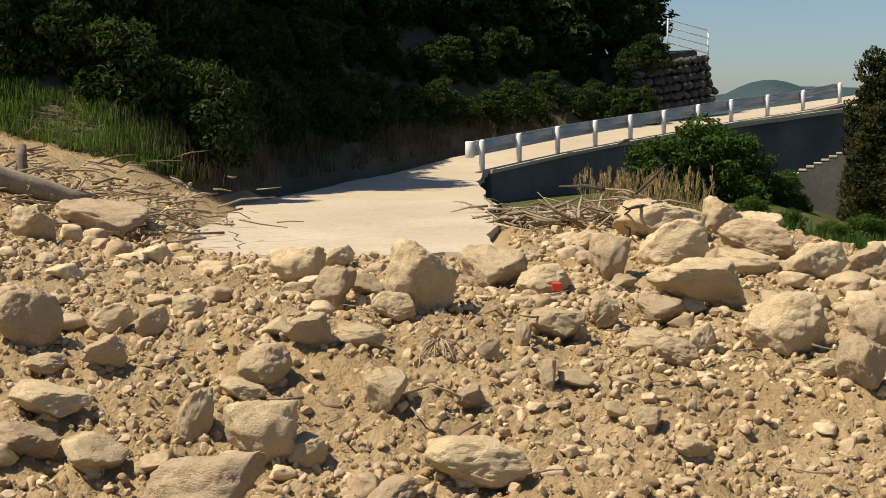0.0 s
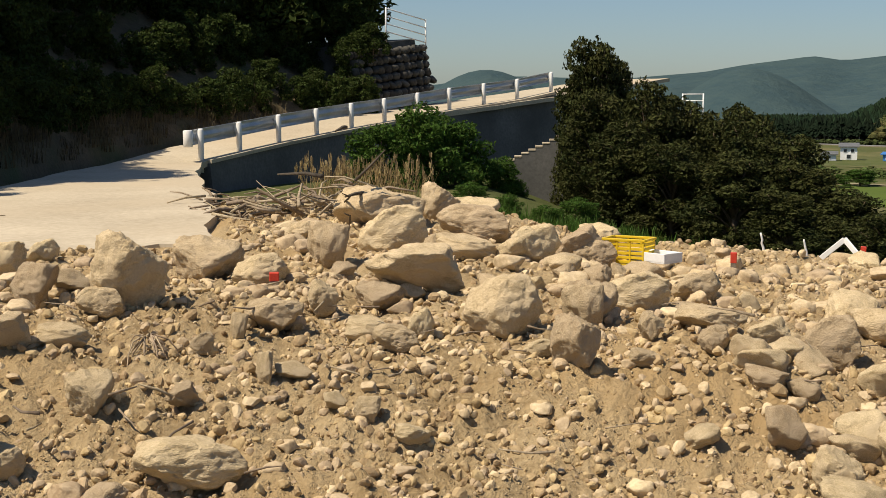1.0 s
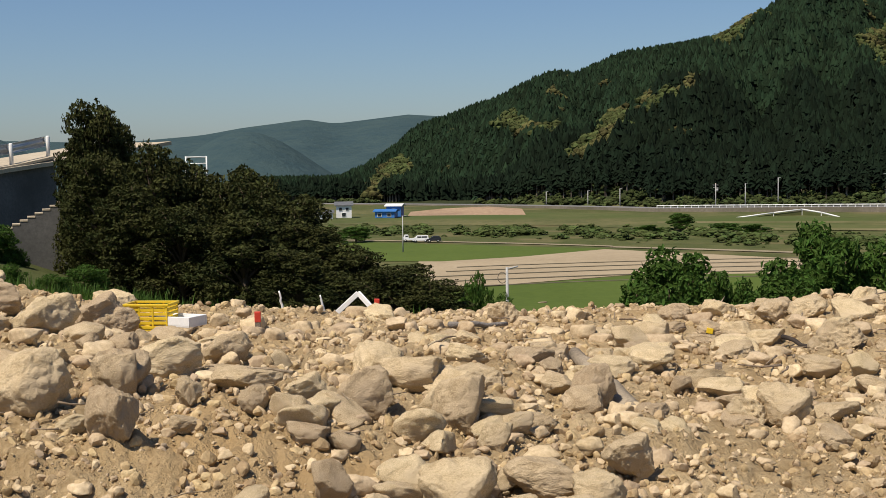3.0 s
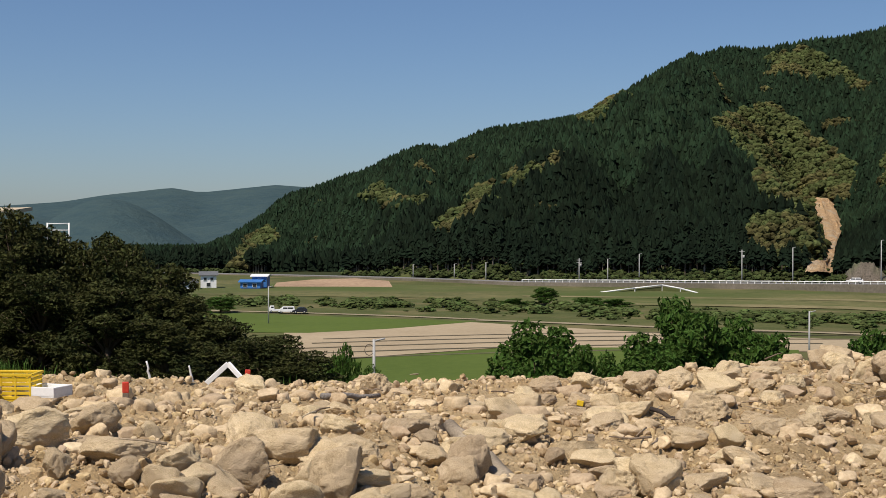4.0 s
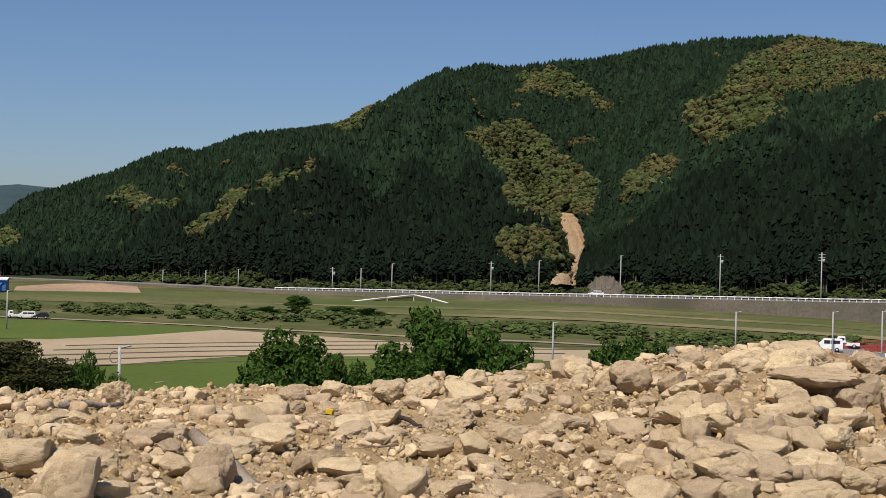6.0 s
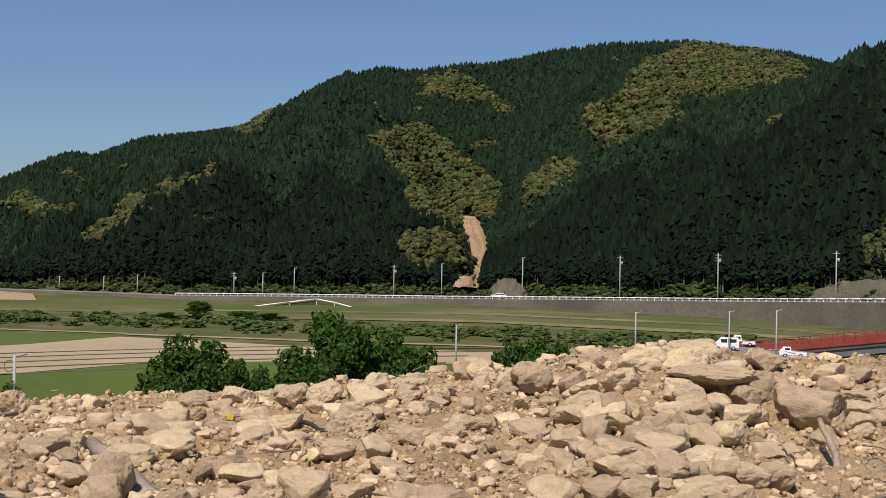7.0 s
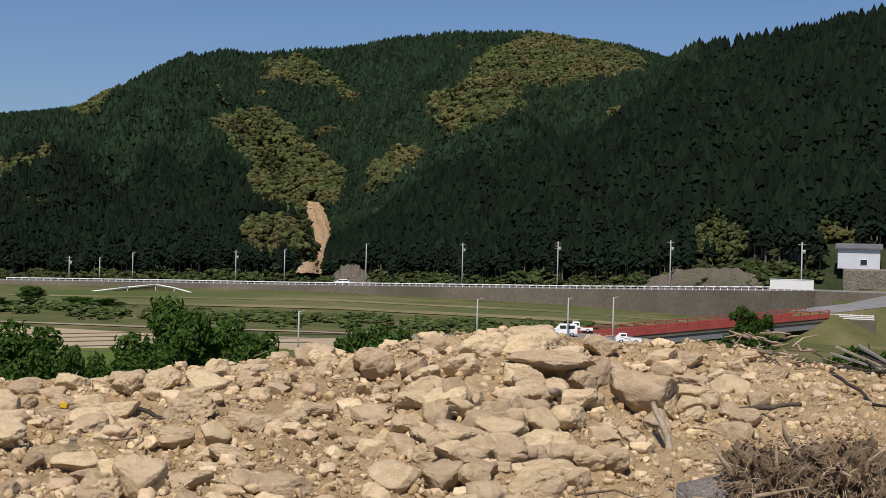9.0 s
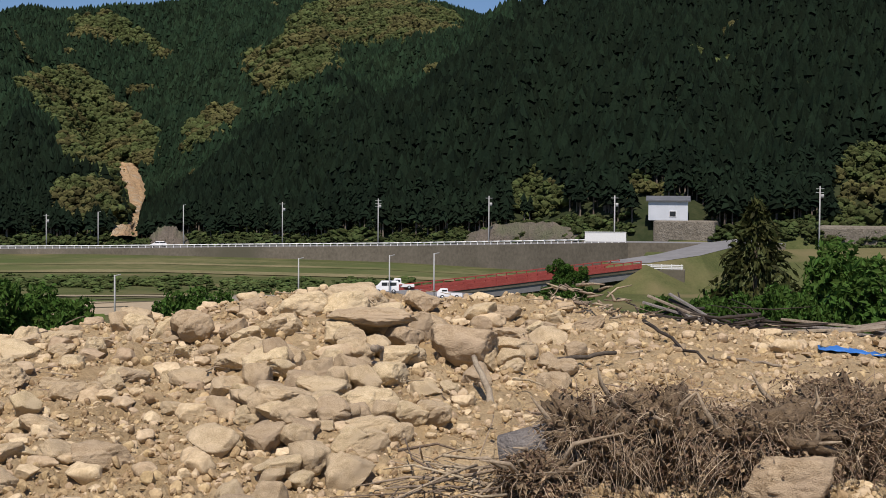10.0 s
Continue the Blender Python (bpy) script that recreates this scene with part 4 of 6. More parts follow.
def blades(seed, spots, n, hgt, wid, spread):
    """Bent grass blades round the spots (x, y, z)."""
    g = random.Random(seed)
    vs, fs = [], []
    for x, y, z in spots:
        for _ in range(n):
            a, r = g.uniform(0, 6.283), spread * g.random() ** .6
            bx, by = x + math.cos(a) * r, y + math.sin(a) * r
            h, ln, w = hgt * g.uniform(.5, 1.2), g.uniform(.1, .55) * hgt, wid * g.uniform(.6, 1.3)
            b = g.uniform(0, 6.283)
            dx, dy = math.cos(b), math.sin(b)
            k = len(vs)
            vs += [(bx - dy * w, by + dx * w, z - .03), (bx + dy * w, by - dx * w, z - .03), (bx + dx * ln * .35 + dy * w * .8, by + dy * ln * .35 - dx * w * .8, z + h * .65), (bx + dx * ln * .35 - dy * w * .8, by + dy * ln * .35 + dx * w * .8, z + h * .65), (bx + dx * ln, by + dy * ln, z + h)]
            fs += [(k, k + 1, k + 2, k + 3), (k + 3, k + 2, k + 4)]
    return vs, fs


g = random.Random(31)
spots = []
for _ in range(260):
    p = hill_at(g.uniform(0.3, 4.6), g.uniform(0.0, 0.75))
    spots.append(tuple(p))
thing("grass", mesh_from("grass", *blades(1, spots, 75, .16, .006, .4), M_BLADE, False), "fresh green grass along the foot of the woods", "grass", kind="stuff")
spots = [tuple(hill_at(g.uniform(4.0, 9.5), g.uniform(0.1, .75))) for _ in range(190)]
thing("dry_grass", mesh_from("dry_grass", *blades(2, spots, 50, .28, .006, .3), mat("dull_dry_grass", (0.065, 0.050, 0.024), (0.15, 0.115, 0.06), 2, 20, bump=0, island=0.4, leaf=0.2), False), "dull brown dry grass hanging down the bank", "dry grass", kind="stuff")
spots = []
for _ in range(330):
    a = g.uniform(10.5, 34)
    d = g.uniform(15.8, 26)
    spots.append((*at(a, d), max(mound_xy(*at(a, d)), land(a, d)) - .05))
thing("weeds", mesh_from("weeds", *blades(3, spots, 34, .30, .009, .5), M_LEAF, False), "green weeds behind the debris bank", "weeds", kind="stuff")
# pampas tufts with plumes
for k, (a, d) in enumerate(((7.6, 19.5), (8.3, 20.5), (9.1, 19.2), (10.0, 20.2), (10.9, 19.8), (7.0, 20.6))):
    x, y = at(a, d)
    z = -0.25
    e = holder("pampas_grass", (x, y, z), "tuft of dry straw-coloured pampas grass with plumes", "pampas grass", "pampas tufts")
    part("stalks", mesh_from("stalks", *blades(60 + k, [(0, 0, 0)], 130, .85, .007, .3), M_STRAW, False), e)
    pv = []
    gg = random.Random(k)
    for _ in range(14):
        b, r = gg.uniform(0, 6.28), gg.uniform(.1, .45)
        px, py, pz = math.cos(b) * r, math.sin(b) * r, gg.uniform(.68, .95)
        for j_ in range(10):
            s = gg.uniform(0, .2)
            pv.append((px + gg.uniform(-.02, .02), py + gg.uniform(-.02, .02), pz + s))
    part("plumes", mesh_from("plumes", *blades(70 + k, pv, 2, .07, .006, .015), M_STRAW, False), e, "fluffy straw plumes")


# ---- woods on the mountains ----
def cone_tree(seed, sides, tiers, low=0.12, rad=0.26):
    """A small cedar one unit tall: ragged, drooping tiers round a stem."""
    r = random.Random(seed)
    vs, fs = [], []
    for t in range(tiers):
        z0 = low + (0.80 - low) * t / tiers
        z1 = 1.0 if t == tiers - 1 else min(0.97, z0 + 1.25 / tiers)
        q0 = rad * (1 - 0.62 * (t / tiers) ** 1.3)
        k = len(vs)
        lean = (r.uniform(-.03, .03), r.uniform(-.03, .03))
        for i in range(sides):
            w = 6.2832 * (i + r.uniform(-.3, .3) + 0.5 * (t % 2)) / sides
            q = q0 * (r.uniform(0.95, 1.3) if i % 2 else r.uniform(0.5, 0.8))
            vs.append((lean[0] + math.cos(w) * q, lean[1] + math.sin(w) * q, z0 + r.uniform(-.06, .06) + (0.05 if not i % 2 else 0)))
        vs.append((r.uniform(-.015, .015), r.uniform(-.015, .015), z1))
        fs += [(k + i, k + (i + 1) % sides, k + sides) for i in range(sides)]
    return np.array(vs), np.array(fs)


def round_tree(seed, heaps=7, leaves=46):
    """A small broadleaf crown one unit tall: several heaps of foliage with loose sprays over them."""
    r = random.Random(seed)
    vs, fs, blobs = [], [], []
    for k in range(heaps):
        bm = bmesh.new()
        bmesh.ops.create_icosphere(bm, subdivisions=1, radius=1)
        w = k * 2.4 + r.uniform(-.4, .4)
        q = r.uniform(.16, .36) if k else 0
        c = (math.cos(w) * q, math.sin(w) * q, .80 - q * r.uniform(.4, 1.3))
        size = r.uniform(.15, .25)
        base = len(vs)
        vs += [(c[0] + v.co.x * size * r.uniform(.7, 1.25), c[1] + v.co.y * size * r.uniform(.7, 1.25), c[2] + v.co.z * size * r.uniform(.6, 1.0)) for v in bm.verts]
        bm.verts.index_update()
        fs += [tuple(v.index + base for v in q_.verts) for q_ in bm.faces]
        bm.free()
        blobs.append((*c, size * 1.06, .85))
    lv_, lq = leaf_arrays(seed, blobs, leaves, .06, .4, .9)
    base = len(vs)
    vs = np.concatenate([np.array(vs), lv_])
    fs = np.concatenate([np.array(fs), lq[:, :3] + base, lq[:, [0, 2, 3]] + base])
    return vs, fs


# light broadleaf stands among the cedars: outlines by bearing and rise
GULLY_STAND = ((52.2, 4.9), (54.2, 5.65), (54.75, 5.95), (55.8, 5.2), (56.8, 4.2), (58.1, 3.3), (58.4, 2.3), (58.1, 1.6), (56.8, 1.6), (56.7, .7), (54.3, 1.7), (54.1, 2.9), (53.2, 4.1))
FOOT_STAND = ((53.9, .7), (54.8, 1.0), (56.6, .75), (56.95, -.5), (56.85, -1.3), (54.3, -1.1), (53.85, 0))
UPPER_STAND = ((54.6, 8.05), (56.2, 8.2), (57.3, 7.6), (58.7, 6.7), (58.7, 6.4), (57.5, 6.7), (55.7, 7.05), (54.7, 7.5))
CREST_STAND = ((64.3, 8.1), (65.3, 9.0), (66.8, 9.35), (69.5, 8.95), (71.6, 8.4), (71.5, 7.7), (69.5, 7.1), (66.4, 6.9), (65.9, 5.7), (64.4, 4.9), (63.1, 4.75), (62.1, 6.15), (63.3, 6.8), (64.1, 7.4))
SIDE_STAND = ((59.6, 3.3), (60.9, 4.1), (62.0, 4.1), (61.9, 3.4), (60.1, 2.2), (59.5, 2.3))
SPUR_STAND = ((39.7, -.2), (40.8, .75), (42.0, 2.0), (42.75, 2.4), (42.6, 1.5), (41.8, .65), (40.6, -.35))
SPUR_TOP = ((43.4, 2.8), (44.8, 3.2), (45.8, 3.6), (45.8, 3.2), (44.6, 2.55), (43.65, 2.15))
NORTH_CREST = ((46.3, 5.2), (48.5, 6.4), (48.3, 5.85), (46.8, 4.9))
NORTH_FOOT = ((31.1, -1.1), (31.8, -.1), (32.7, .45), (33.2, .15), (33.1, -.4), (32.1, -.6), (31.5, -1.5))
NORTH_MID = ((36.85, 1.6), (37.6, 2.2), (38.3, 1.75), (39.7, 1.6), (39.6, 1.3), (37.3, 1.3))
NORTH_LOW = ((28.4, -.3), (30.2, .35), (30.1, 0), (28.7, -.55))
SOUTH_FOOT = ((73.4, .55), (75.1, 1.4), (76.6, .95), (76.4, -.6), (73.8, -.5))
SHED_STAND = ((78.7, .9), (79.7, 1.4), (80.9, .9), (80.7, -.3), (79.0, -.3))
BAMBOO = ((87.7, .7), (88.1, 2.4), (90.1, 2.9), (94, 2.6), (94, -.8), (87.9, -.8))
SLIP = ((56.65, 1.55), (57.45, 1.6), (57.65, .8), (57.95, .4), (57.7, -.3), (57.6, -1.6), (56.3, -1.7), (56.5, -1.2), (57.15, -1.0), (57.1, 0), (56.7, .9))


def within(a, e, poly):
    """Which of the bearings and rises lie inside the outline."""
    hit = np.zeros(len(a), bool)
    for (x0, y0), (x1, y1) in zip(poly, poly[1:] + poly[:1]):
        if y0 != y1:
            hit ^= ((y0 > e) != (y1 > e)) & (a < (x1 - x0) * (e - y0) / (y1 - y0) + x0)
    return hit


CT = [cone_tree(s, 6, 3) for s in range(6)]
CTN = [cone_tree(10 + s, 8, 6, 0.44, 0.23) for s in range(6)]
BT = [round_tree(s) for s in range(6)]
g = np.random.default_rng(12)
NT = 100000
ta = g.uniform(26, 97, NT)
tr = np.sqrt(g.uniform(240 ** 2, 905 ** 2, NT))
rr_t = np.interp(ta, ROAD_AZ, ROAD_D)
tz = land_many(ta, tr)
te = np.degrees(np.arctan2(tz - 1.7, tr))
te2 = np.degrees(np.arctan2(land_many(ta, tr + 14) - 1.7, tr + 14))
ok = (tr > rr_t + 16) & ((ta > 36) | (tr > 490)) & (te2 > te - 0.3)
ok &= ~((tr > 575) & (ta > 57.5) & (te < np.interp(ta, RID_AZ, RID_EL) - 0.6))
ok &= ~((ta > 57.4) & (ta < 60.5) & (tr < rr_t + 26)) & ~((ta > 73.8) & (ta < 78.6) & (tr < rr_t + 26)) & ~((ta > 79.5) & (ta < 82.6) & (tr < rr_t + 27))
for lift in (0.1, 0.5, 0.8):
    ok &= ~within(ta, te + lift, SLIP)
ta, tr, tz, te, rr_t = ta[ok], tr[ok], tz[ok], te[ok], rr_t[ok]
tx, ty = tr * np.sin(np.radians(ta)), tr * np.cos(np.radians(ta))
jig = np.array([noise.noise(Vector((x * .035, y * .035, 0))) for x, y in zip(tx, ty)])
jig2 = np.array([noise.noise(Vector((x * .05, y * .05, 9))) for x, y in zip(tx, ty)])
stand = jig2 > 0.62
for poly in (GULLY_STAND, FOOT_STAND, UPPER_STAND, CREST_STAND, SIDE_STAND, SPUR_STAND, SPUR_TOP, NORTH_CREST, NORTH_FOOT, NORTH_MID, NORTH_LOW, SOUTH_FOOT, SHED_STAND, BAMBOO):
    stand |= within(ta + jig * .35, te + .42 + jig2 * .3, poly)
spot = np.c_[tx, ty, tz - 1.0]
turns = yaw(g.uniform(0, 6.283, len(ta)))
kind = g.integers(0, 6, len(ta))
tall = g.uniform(5.8, 9.6, len(ta)) * (1 + .18 * jig)
wide = tall * g.uniform(0.85, 1.25, len(ta))
front = ~stand & (tr < rr_t + 45)
# mixed: distant upper-slope trees that get the hazy, sunlit green
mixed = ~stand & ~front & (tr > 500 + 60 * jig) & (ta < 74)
plain = ~stand & ~front & ~mixed
cedar_size = np.c_[wide, wide, tall]
# lighter copy of the cedar green; haze and sunlight are in the colour
M_HAZECEDAR = mat("haze_lightened_cedar", (0.0095, 0.0205, 0.0105), (0.022, 0.038, 0.018), 0.05, 1.4, bump=0.8, island=0.45, dist=0.5, spec=0.06)
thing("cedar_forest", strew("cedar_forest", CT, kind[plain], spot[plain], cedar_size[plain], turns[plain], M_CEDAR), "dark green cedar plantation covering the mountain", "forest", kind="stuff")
thing("cypress_forest", strew("cypress_forest", CT, kind[mixed], spot[mixed], cedar_size[mixed], turns[mixed], M_HAZECEDAR), "cedar wood on the upper slope, its green lightened for haze and sun", "forest", kind="stuff")
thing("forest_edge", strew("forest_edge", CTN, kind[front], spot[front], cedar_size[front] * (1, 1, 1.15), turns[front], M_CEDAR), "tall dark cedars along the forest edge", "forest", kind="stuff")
leafy = stand & (g.random(len(ta)) < .55)
hgt = (g.uniform(5.0, 9.0, len(ta)) * np.clip(tr / 550, .55, 1))[:, None] * np.array([1.15, 1.15, 1.0])
ochre = leafy & (jig + jig2 > .12)
M_OCHRE = mat("ochre_broadleaf_foliage", (0.050, 0.052, 0.018), (0.108, 0.098, 0.038), 0.06, 1.2, bump=0.8, island=0.4, dist=0.5, spec=0.06)
for name_, sel, m_, lab in (("broadleaf_forest", leafy & ~ochre, M_BROAD, "yellow-green broadleaf stands among the cedars"), ("flowering_forest", ochre, M_OCHRE, "ochre flowering broadleaf trees among the cedars")):
    thing(name_, strew(name_, BT, kind[sel], spot[sel], hgt[sel], turns[sel], m_), lab, "forest", kind="stuff")
M_TRUNKS = mat("pale_cedar_trunks", (0.10, 0.08, 0.06), (0.22, 0.18, 0.14), 2, 10, bump=0.3, island=0.4)
STEM = [(np.array([(math.cos(k * 1.2566) * w, math.sin(k * 1.2566) * w, z) for z, w in ((0, 1), (1, .65)) for k in range(5)]), np.array([q for k in range(5) for q in ((k, (k + 1) % 5, 5 + k), ((k + 1) % 5, 5 + (k + 1) % 5, 5 + k))]))]
nf = int(front.sum())
thing("forest_trunks", strew("forest_trunks", STEM, np.zeros(nf, int), spot[front], np.c_[np.full(nf, .2), np.full(nf, .2), tall[front] * .7], turns[front], M_TRUNKS), "bare pale cedar trunks at the forest edge", "tree trunks", kind="stuff")
# undergrowth along the foot of the forest
ua = g.uniform(26, 97, 1500)
ur = np.interp(ua, ROAD_AZ, ROAD_D) + 10.5 + 14 * g.random(1500) ** 1.3
keep = ~((ua < 36) & (ur < 480)) & ~((ua > 79.3) & (ua < 82.8))
ua, ur = ua[keep], ur[keep]
uh = g.uniform(1.0, 3.2, len(ua))
M_UNDER = mat("undergrowth", (0.022, 0.034, 0.011), (0.065, 0.078, 0.026), 0.2, 2, bump=0.8, island=0.5, dist=0.3, spec=0.06)
thing("undergrowth", strew("undergrowth", BT, g.integers(0, 6, len(ua)), np.c_[ur * np.sin(np.radians(ua)), ur * np.cos(np.radians(ua)), land_many(ua, ur) - uh * .35], uh[:, None] * np.array([1.7, 1.7, 1.1]), yaw(g.uniform(0, 6.28, len(ua))), M_UNDER), "low scrub along the forest foot", "scrub", kind="stuff")


def on_slope(poly_points, lift, n=10):
    """Meets the mountain on each bearing and rise; gives points a little above its face."""
    out = []
    for a, e in poly_points:
        r = curve_of(ROAD_AZ, ROAD_D, a) + 8
        while r < 900 and math.degrees(math.atan2(land(a, r) + lift - 1.7, r)) < e:
            r += 0.5
        out.append((*at(a, r), land(a, r) + lift))
    return out


def patch_mesh(name, levels, lift, material, cols=6):
    """A draped strip given by rows of rise, left bearing, right bearing."""
    vs = []
    for e, l, r in levels:
        vs += on_slope([(l + (r - l) * k / cols + .09 * noise.noise(Vector((e * 9, k * 1.7, 2))), e + .07 * noise.noise(Vector((e * 7, k * 2.3, 5)))) for k in range(cols + 1)], lift)
    fs = [(i * (cols + 1) + k, i * (cols + 1) + k + 1, (i + 1) * (cols + 1) + k + 1, (i + 1) * (cols + 1) + k) for i in range(len(levels) - 1) for k in range(cols)]
    return mesh_from(name, vs, fs, material, True)


M_SCAR = mat("bare_orange_earth", (0.34, 0.18, 0.08), (0.80, 0.58, 0.32), 0.35, 1.4, bump=1.0, third=(0.56, 0.46, 0.32), dist=1.5)
thing("landslide_scar", patch_mesh("landslide_scar", [(1.55, 56.65, 57.45), (1.1, 56.7, 57.6), (.75, 56.75, 57.7), (.4, 56.95, 57.92), (.1, 57.1, 57.85), (-.3, 57.15, 57.65), (-.8, 57.2, 57.55), (-1.05, 57.1, 57.55), (-1.2, 56.5, 57.58), (-1.65, 56.3, 57.6)], 2.5, M_SCAR, 10), "bare orange earth scar of a landslide", "landslide", kind="structure")
M_CUT = mat("grey_rock_cutting", (0.09, 0.075, 0.055), (0.18, 0.15, 0.115), 0.25, 2, bump=1.0, dist=0.5, third=(0.12, 0.12, 0.07))


def cutting(a0, a1, high, label):
    """A rough, steep rock face cut into the slope above the road, highest in the middle."""
    n, m = 44, 9
    vs = []
    for i in range(n + 1):
        a = a0 + (a1 - a0) * i / n
        r0, z0 = curve_of(ROAD_AZ, ROAD_D, a) + 9, curve_of(ROAD_AZ, ROAD_Z, a) - .5
        top = high * max(0, math.sin(math.pi * i / n)) ** .75 * (1 + .25 * noise.noise(Vector((i * .35, 1, 4)))) + .4
        for k in range(m + 1):
            v = k / m
            lump = .9 * noise.fractal(Vector((i * .45, k * .8, 2)), .8, 2, 3)
            vs.append((*at(a, r0 + 5.5 * v ** 1.3 + lump * .7), z0 + top * v ** .8 + lump * .3 * (k > 0)))
        vs.append((*at(a, r0 + 16), z0 + top - 1.5))
    w = m + 2
    fs = [(i * w + k, (i + 1) * w + k, (i + 1) * w + k + 1, i * w + k + 1) for i in range(n) for k in range(w - 1)]
    return thing("rock_cutting", mesh_from("rock_cutting", vs, fs, M_CUT, False), label, "rock cutting", kind="structure")


cutting(57.75, 59.75, 5.5, "grey sprayed rock cutting above the road")
cutting(71.3, 78.0, 4.6, "brown grass-topped rock cutting above the road")

# ---- river road on its wall ----
road_v, wall_v = [], []
NA = 150
for i in range(NA + 1):
    a = 26 + (86 - 26) * i / NA
    d, z = curve_of(ROAD_AZ, ROAD_D, a), curve_of(ROAD_AZ, ROAD_Z, a)
    road_v += [(*at(a, d), z), (*at(a, d + 8), z + .05)]
    wall_v += [(*at(a, d - .4), z + .02), (*at(a, d - .8), min(z - 1.6, -14.2)), (*at(a, d), z + .02)]
thing("river_road", mesh_from("river_road", road_v, [(2 * i, 2 * i + 1, 2 * i + 3, 2 * i + 2) for i in range(NA)], M_ASPHALT), "grey asphalt road along the mountain foot", "road", kind="structure")
M_RIVERWALL = mat("weathered_river_wall", (0.10, 0.086, 0.062), (0.19, 0.165, 0.125), 0.1, 1.5, bump=0.3, third=(0.095, 0.088, 0.058), dist=0.05)
thing("river_wall", mesh_from("river_wall", wall_v, [(3 * i, 3 * i + 3, 3 * i + 4, 3 * i + 1) for i in range(NA)] + [(3 * i, 3 * i + 2, 3 * i + 5, 3 * i + 3) for i in range(NA)], M_RIVERWALL, False), "long weathered concrete wall under the river road", "retaining wall", kind="structure")
rr_ = holder("road_guard_rail", (0, 0, 0), "long white guard rail beside the river road", "guard rail")
rail_pts = [(*at(a, curve_of(ROAD_AZ, ROAD_D, a) - .2), curve_of(ROAD_AZ, ROAD_Z, a)) for a in np.arange(44, 79.3, .5)]
for p, q in zip(rail_pts[:-1], rail_pts[1:]):
    pv, pf = tube_arrays([(p[0], p[1], p[2] + .68), (q[0], q[1], q[2] + .68)], [.17, .17], 6)
    part("beam", mesh_from("beam", pv, pf, M_WHITE), rr_)
post_me = box("post", .2, .2, .85, M_WHITE, 0, 0, .42)
for a in np.arange(44, 79.3, .3):
    part("post", post_me, rr_, "", pose(*at(a, curve_of(ROAD_AZ, ROAD_D, a) - .2), curve_of(ROAD_AZ, ROAD_Z, a)))

# ---- fields ----
PLAIN = -13.0
def field(corners, z, material, label, cat):
    return sheet("field", corners, z, material, label, cat)


field([(26, 238), (30.1, 242), (41.9, 212), (37.9, 196), (34.3, 189), (27, 196)], PLAIN + .06, M_PADDY, "bright green young crop field", "field")
field([(33.3, 192), (37.9, 197), (41.6, 211), (50, 190), (60, 184), (60, 166), (43.0, 164), (35.0, 148), (33, 150)], PLAIN + .05, M_DRYFIELD, "pale dry ploughed field with dark furrows", "field")
field([(35.3, 147), (43.0, 163), (48, 165), (56, 166), (56, 120), (30, 110), (31, 140)], PLAIN + .07, M_PADDY, "green rice field below the terrace", "field")
M_TRACK = mat("earth_track", (0.22, 0.18, 0.11), (0.33, 0.28, 0.18), 0.2, 2, bump=0.3, dist=0.1)
for k, (d0_, d1_, a0_, a1_) in enumerate(((155, 156, 34, 49), (162.5, 163.6, 34, 57), (170, 171, 34, 60), (177, 178, 34.5, 60), (183.5, 184.4, 35, 59))):
    M_FURROW = bpy.data.materials.get("dark_furrow") or mat("dark_furrow", (0.07, 0.06, 0.035), (0.14, 0.12, 0.07), 0.3, 3, bump=0.3)
    pts = [(a0_ + (a1_ - a0_) * j / 12, d0_ + (a0_ + (a1_ - a0_) * j / 12 - 42) * .9) for j in range(13)]
    pts2 = [(a, d + (d1_ - d0_)) for a, d in reversed(pts)]
    v = [(*at(a, d), PLAIN + .10) for a, d in pts + pts2]
    f_ = [(j, j + 1, 24 - j, 25 - j) for j in range(12)]
    thing("field_ridge", mesh_from("field_ridge", v, f_, M_FURROW, False), "dark weedy ridge between strips of dry field", "field ridge", kind="structure")
M_RIVERGRASS = mat("river_meadow", (0.055, 0.070, 0.024), (0.17, 0.155, 0.070), 0.035, 0.5, bump=0.4, third=(0.075, 0.098, 0.030), dist=0.2, spec=0.06)
field([(24, 330), (40, 290), (44, 268), (57, 262), (70, 240), (76, 226), (77, 236), (70, 285), (56, 335), (44, 348), (26, 440)], PLAIN + .08, M_RIVERGRASS, "yellow-green rough meadow along the river", "meadow")
M_GRAVEL = mat("river_gravel", (0.20, 0.17, 0.13), (0.33, 0.28, 0.22), 0.1, 2, bump=0.4, dist=0.1)
field([(59, 184), (62, 196), (70, 192), (72, 176), (66, 172), (60, 172)], PLAIN + .10, M_GRAVEL, "dull brown gravel along the river", "gravel")
M_DRYBELT = mat("dry_grass_belt", (0.12, 0.115, 0.05), (0.26, 0.22, 0.12), 0.06, 0.8, bump=0.4, third=(0.10, 0.11, 0.04), dist=0.2, spec=0.06)
field([(44, 268), (52, 262), (58, 258), (68, 237), (75, 221), (75, 229), (68, 247), (58, 268), (52, 271), (44, 274)], PLAIN + .14, M_DRYBELT, "belt of dry tan grass along the river", "meadow")
field([(44, 296), (58, 290), (68, 266), (74, 244), (74, 249), (68, 273), (58, 297), (44, 302)], PLAIN + .14, M_DRYBELT, "belt of dry tan grass along the river", "meadow")
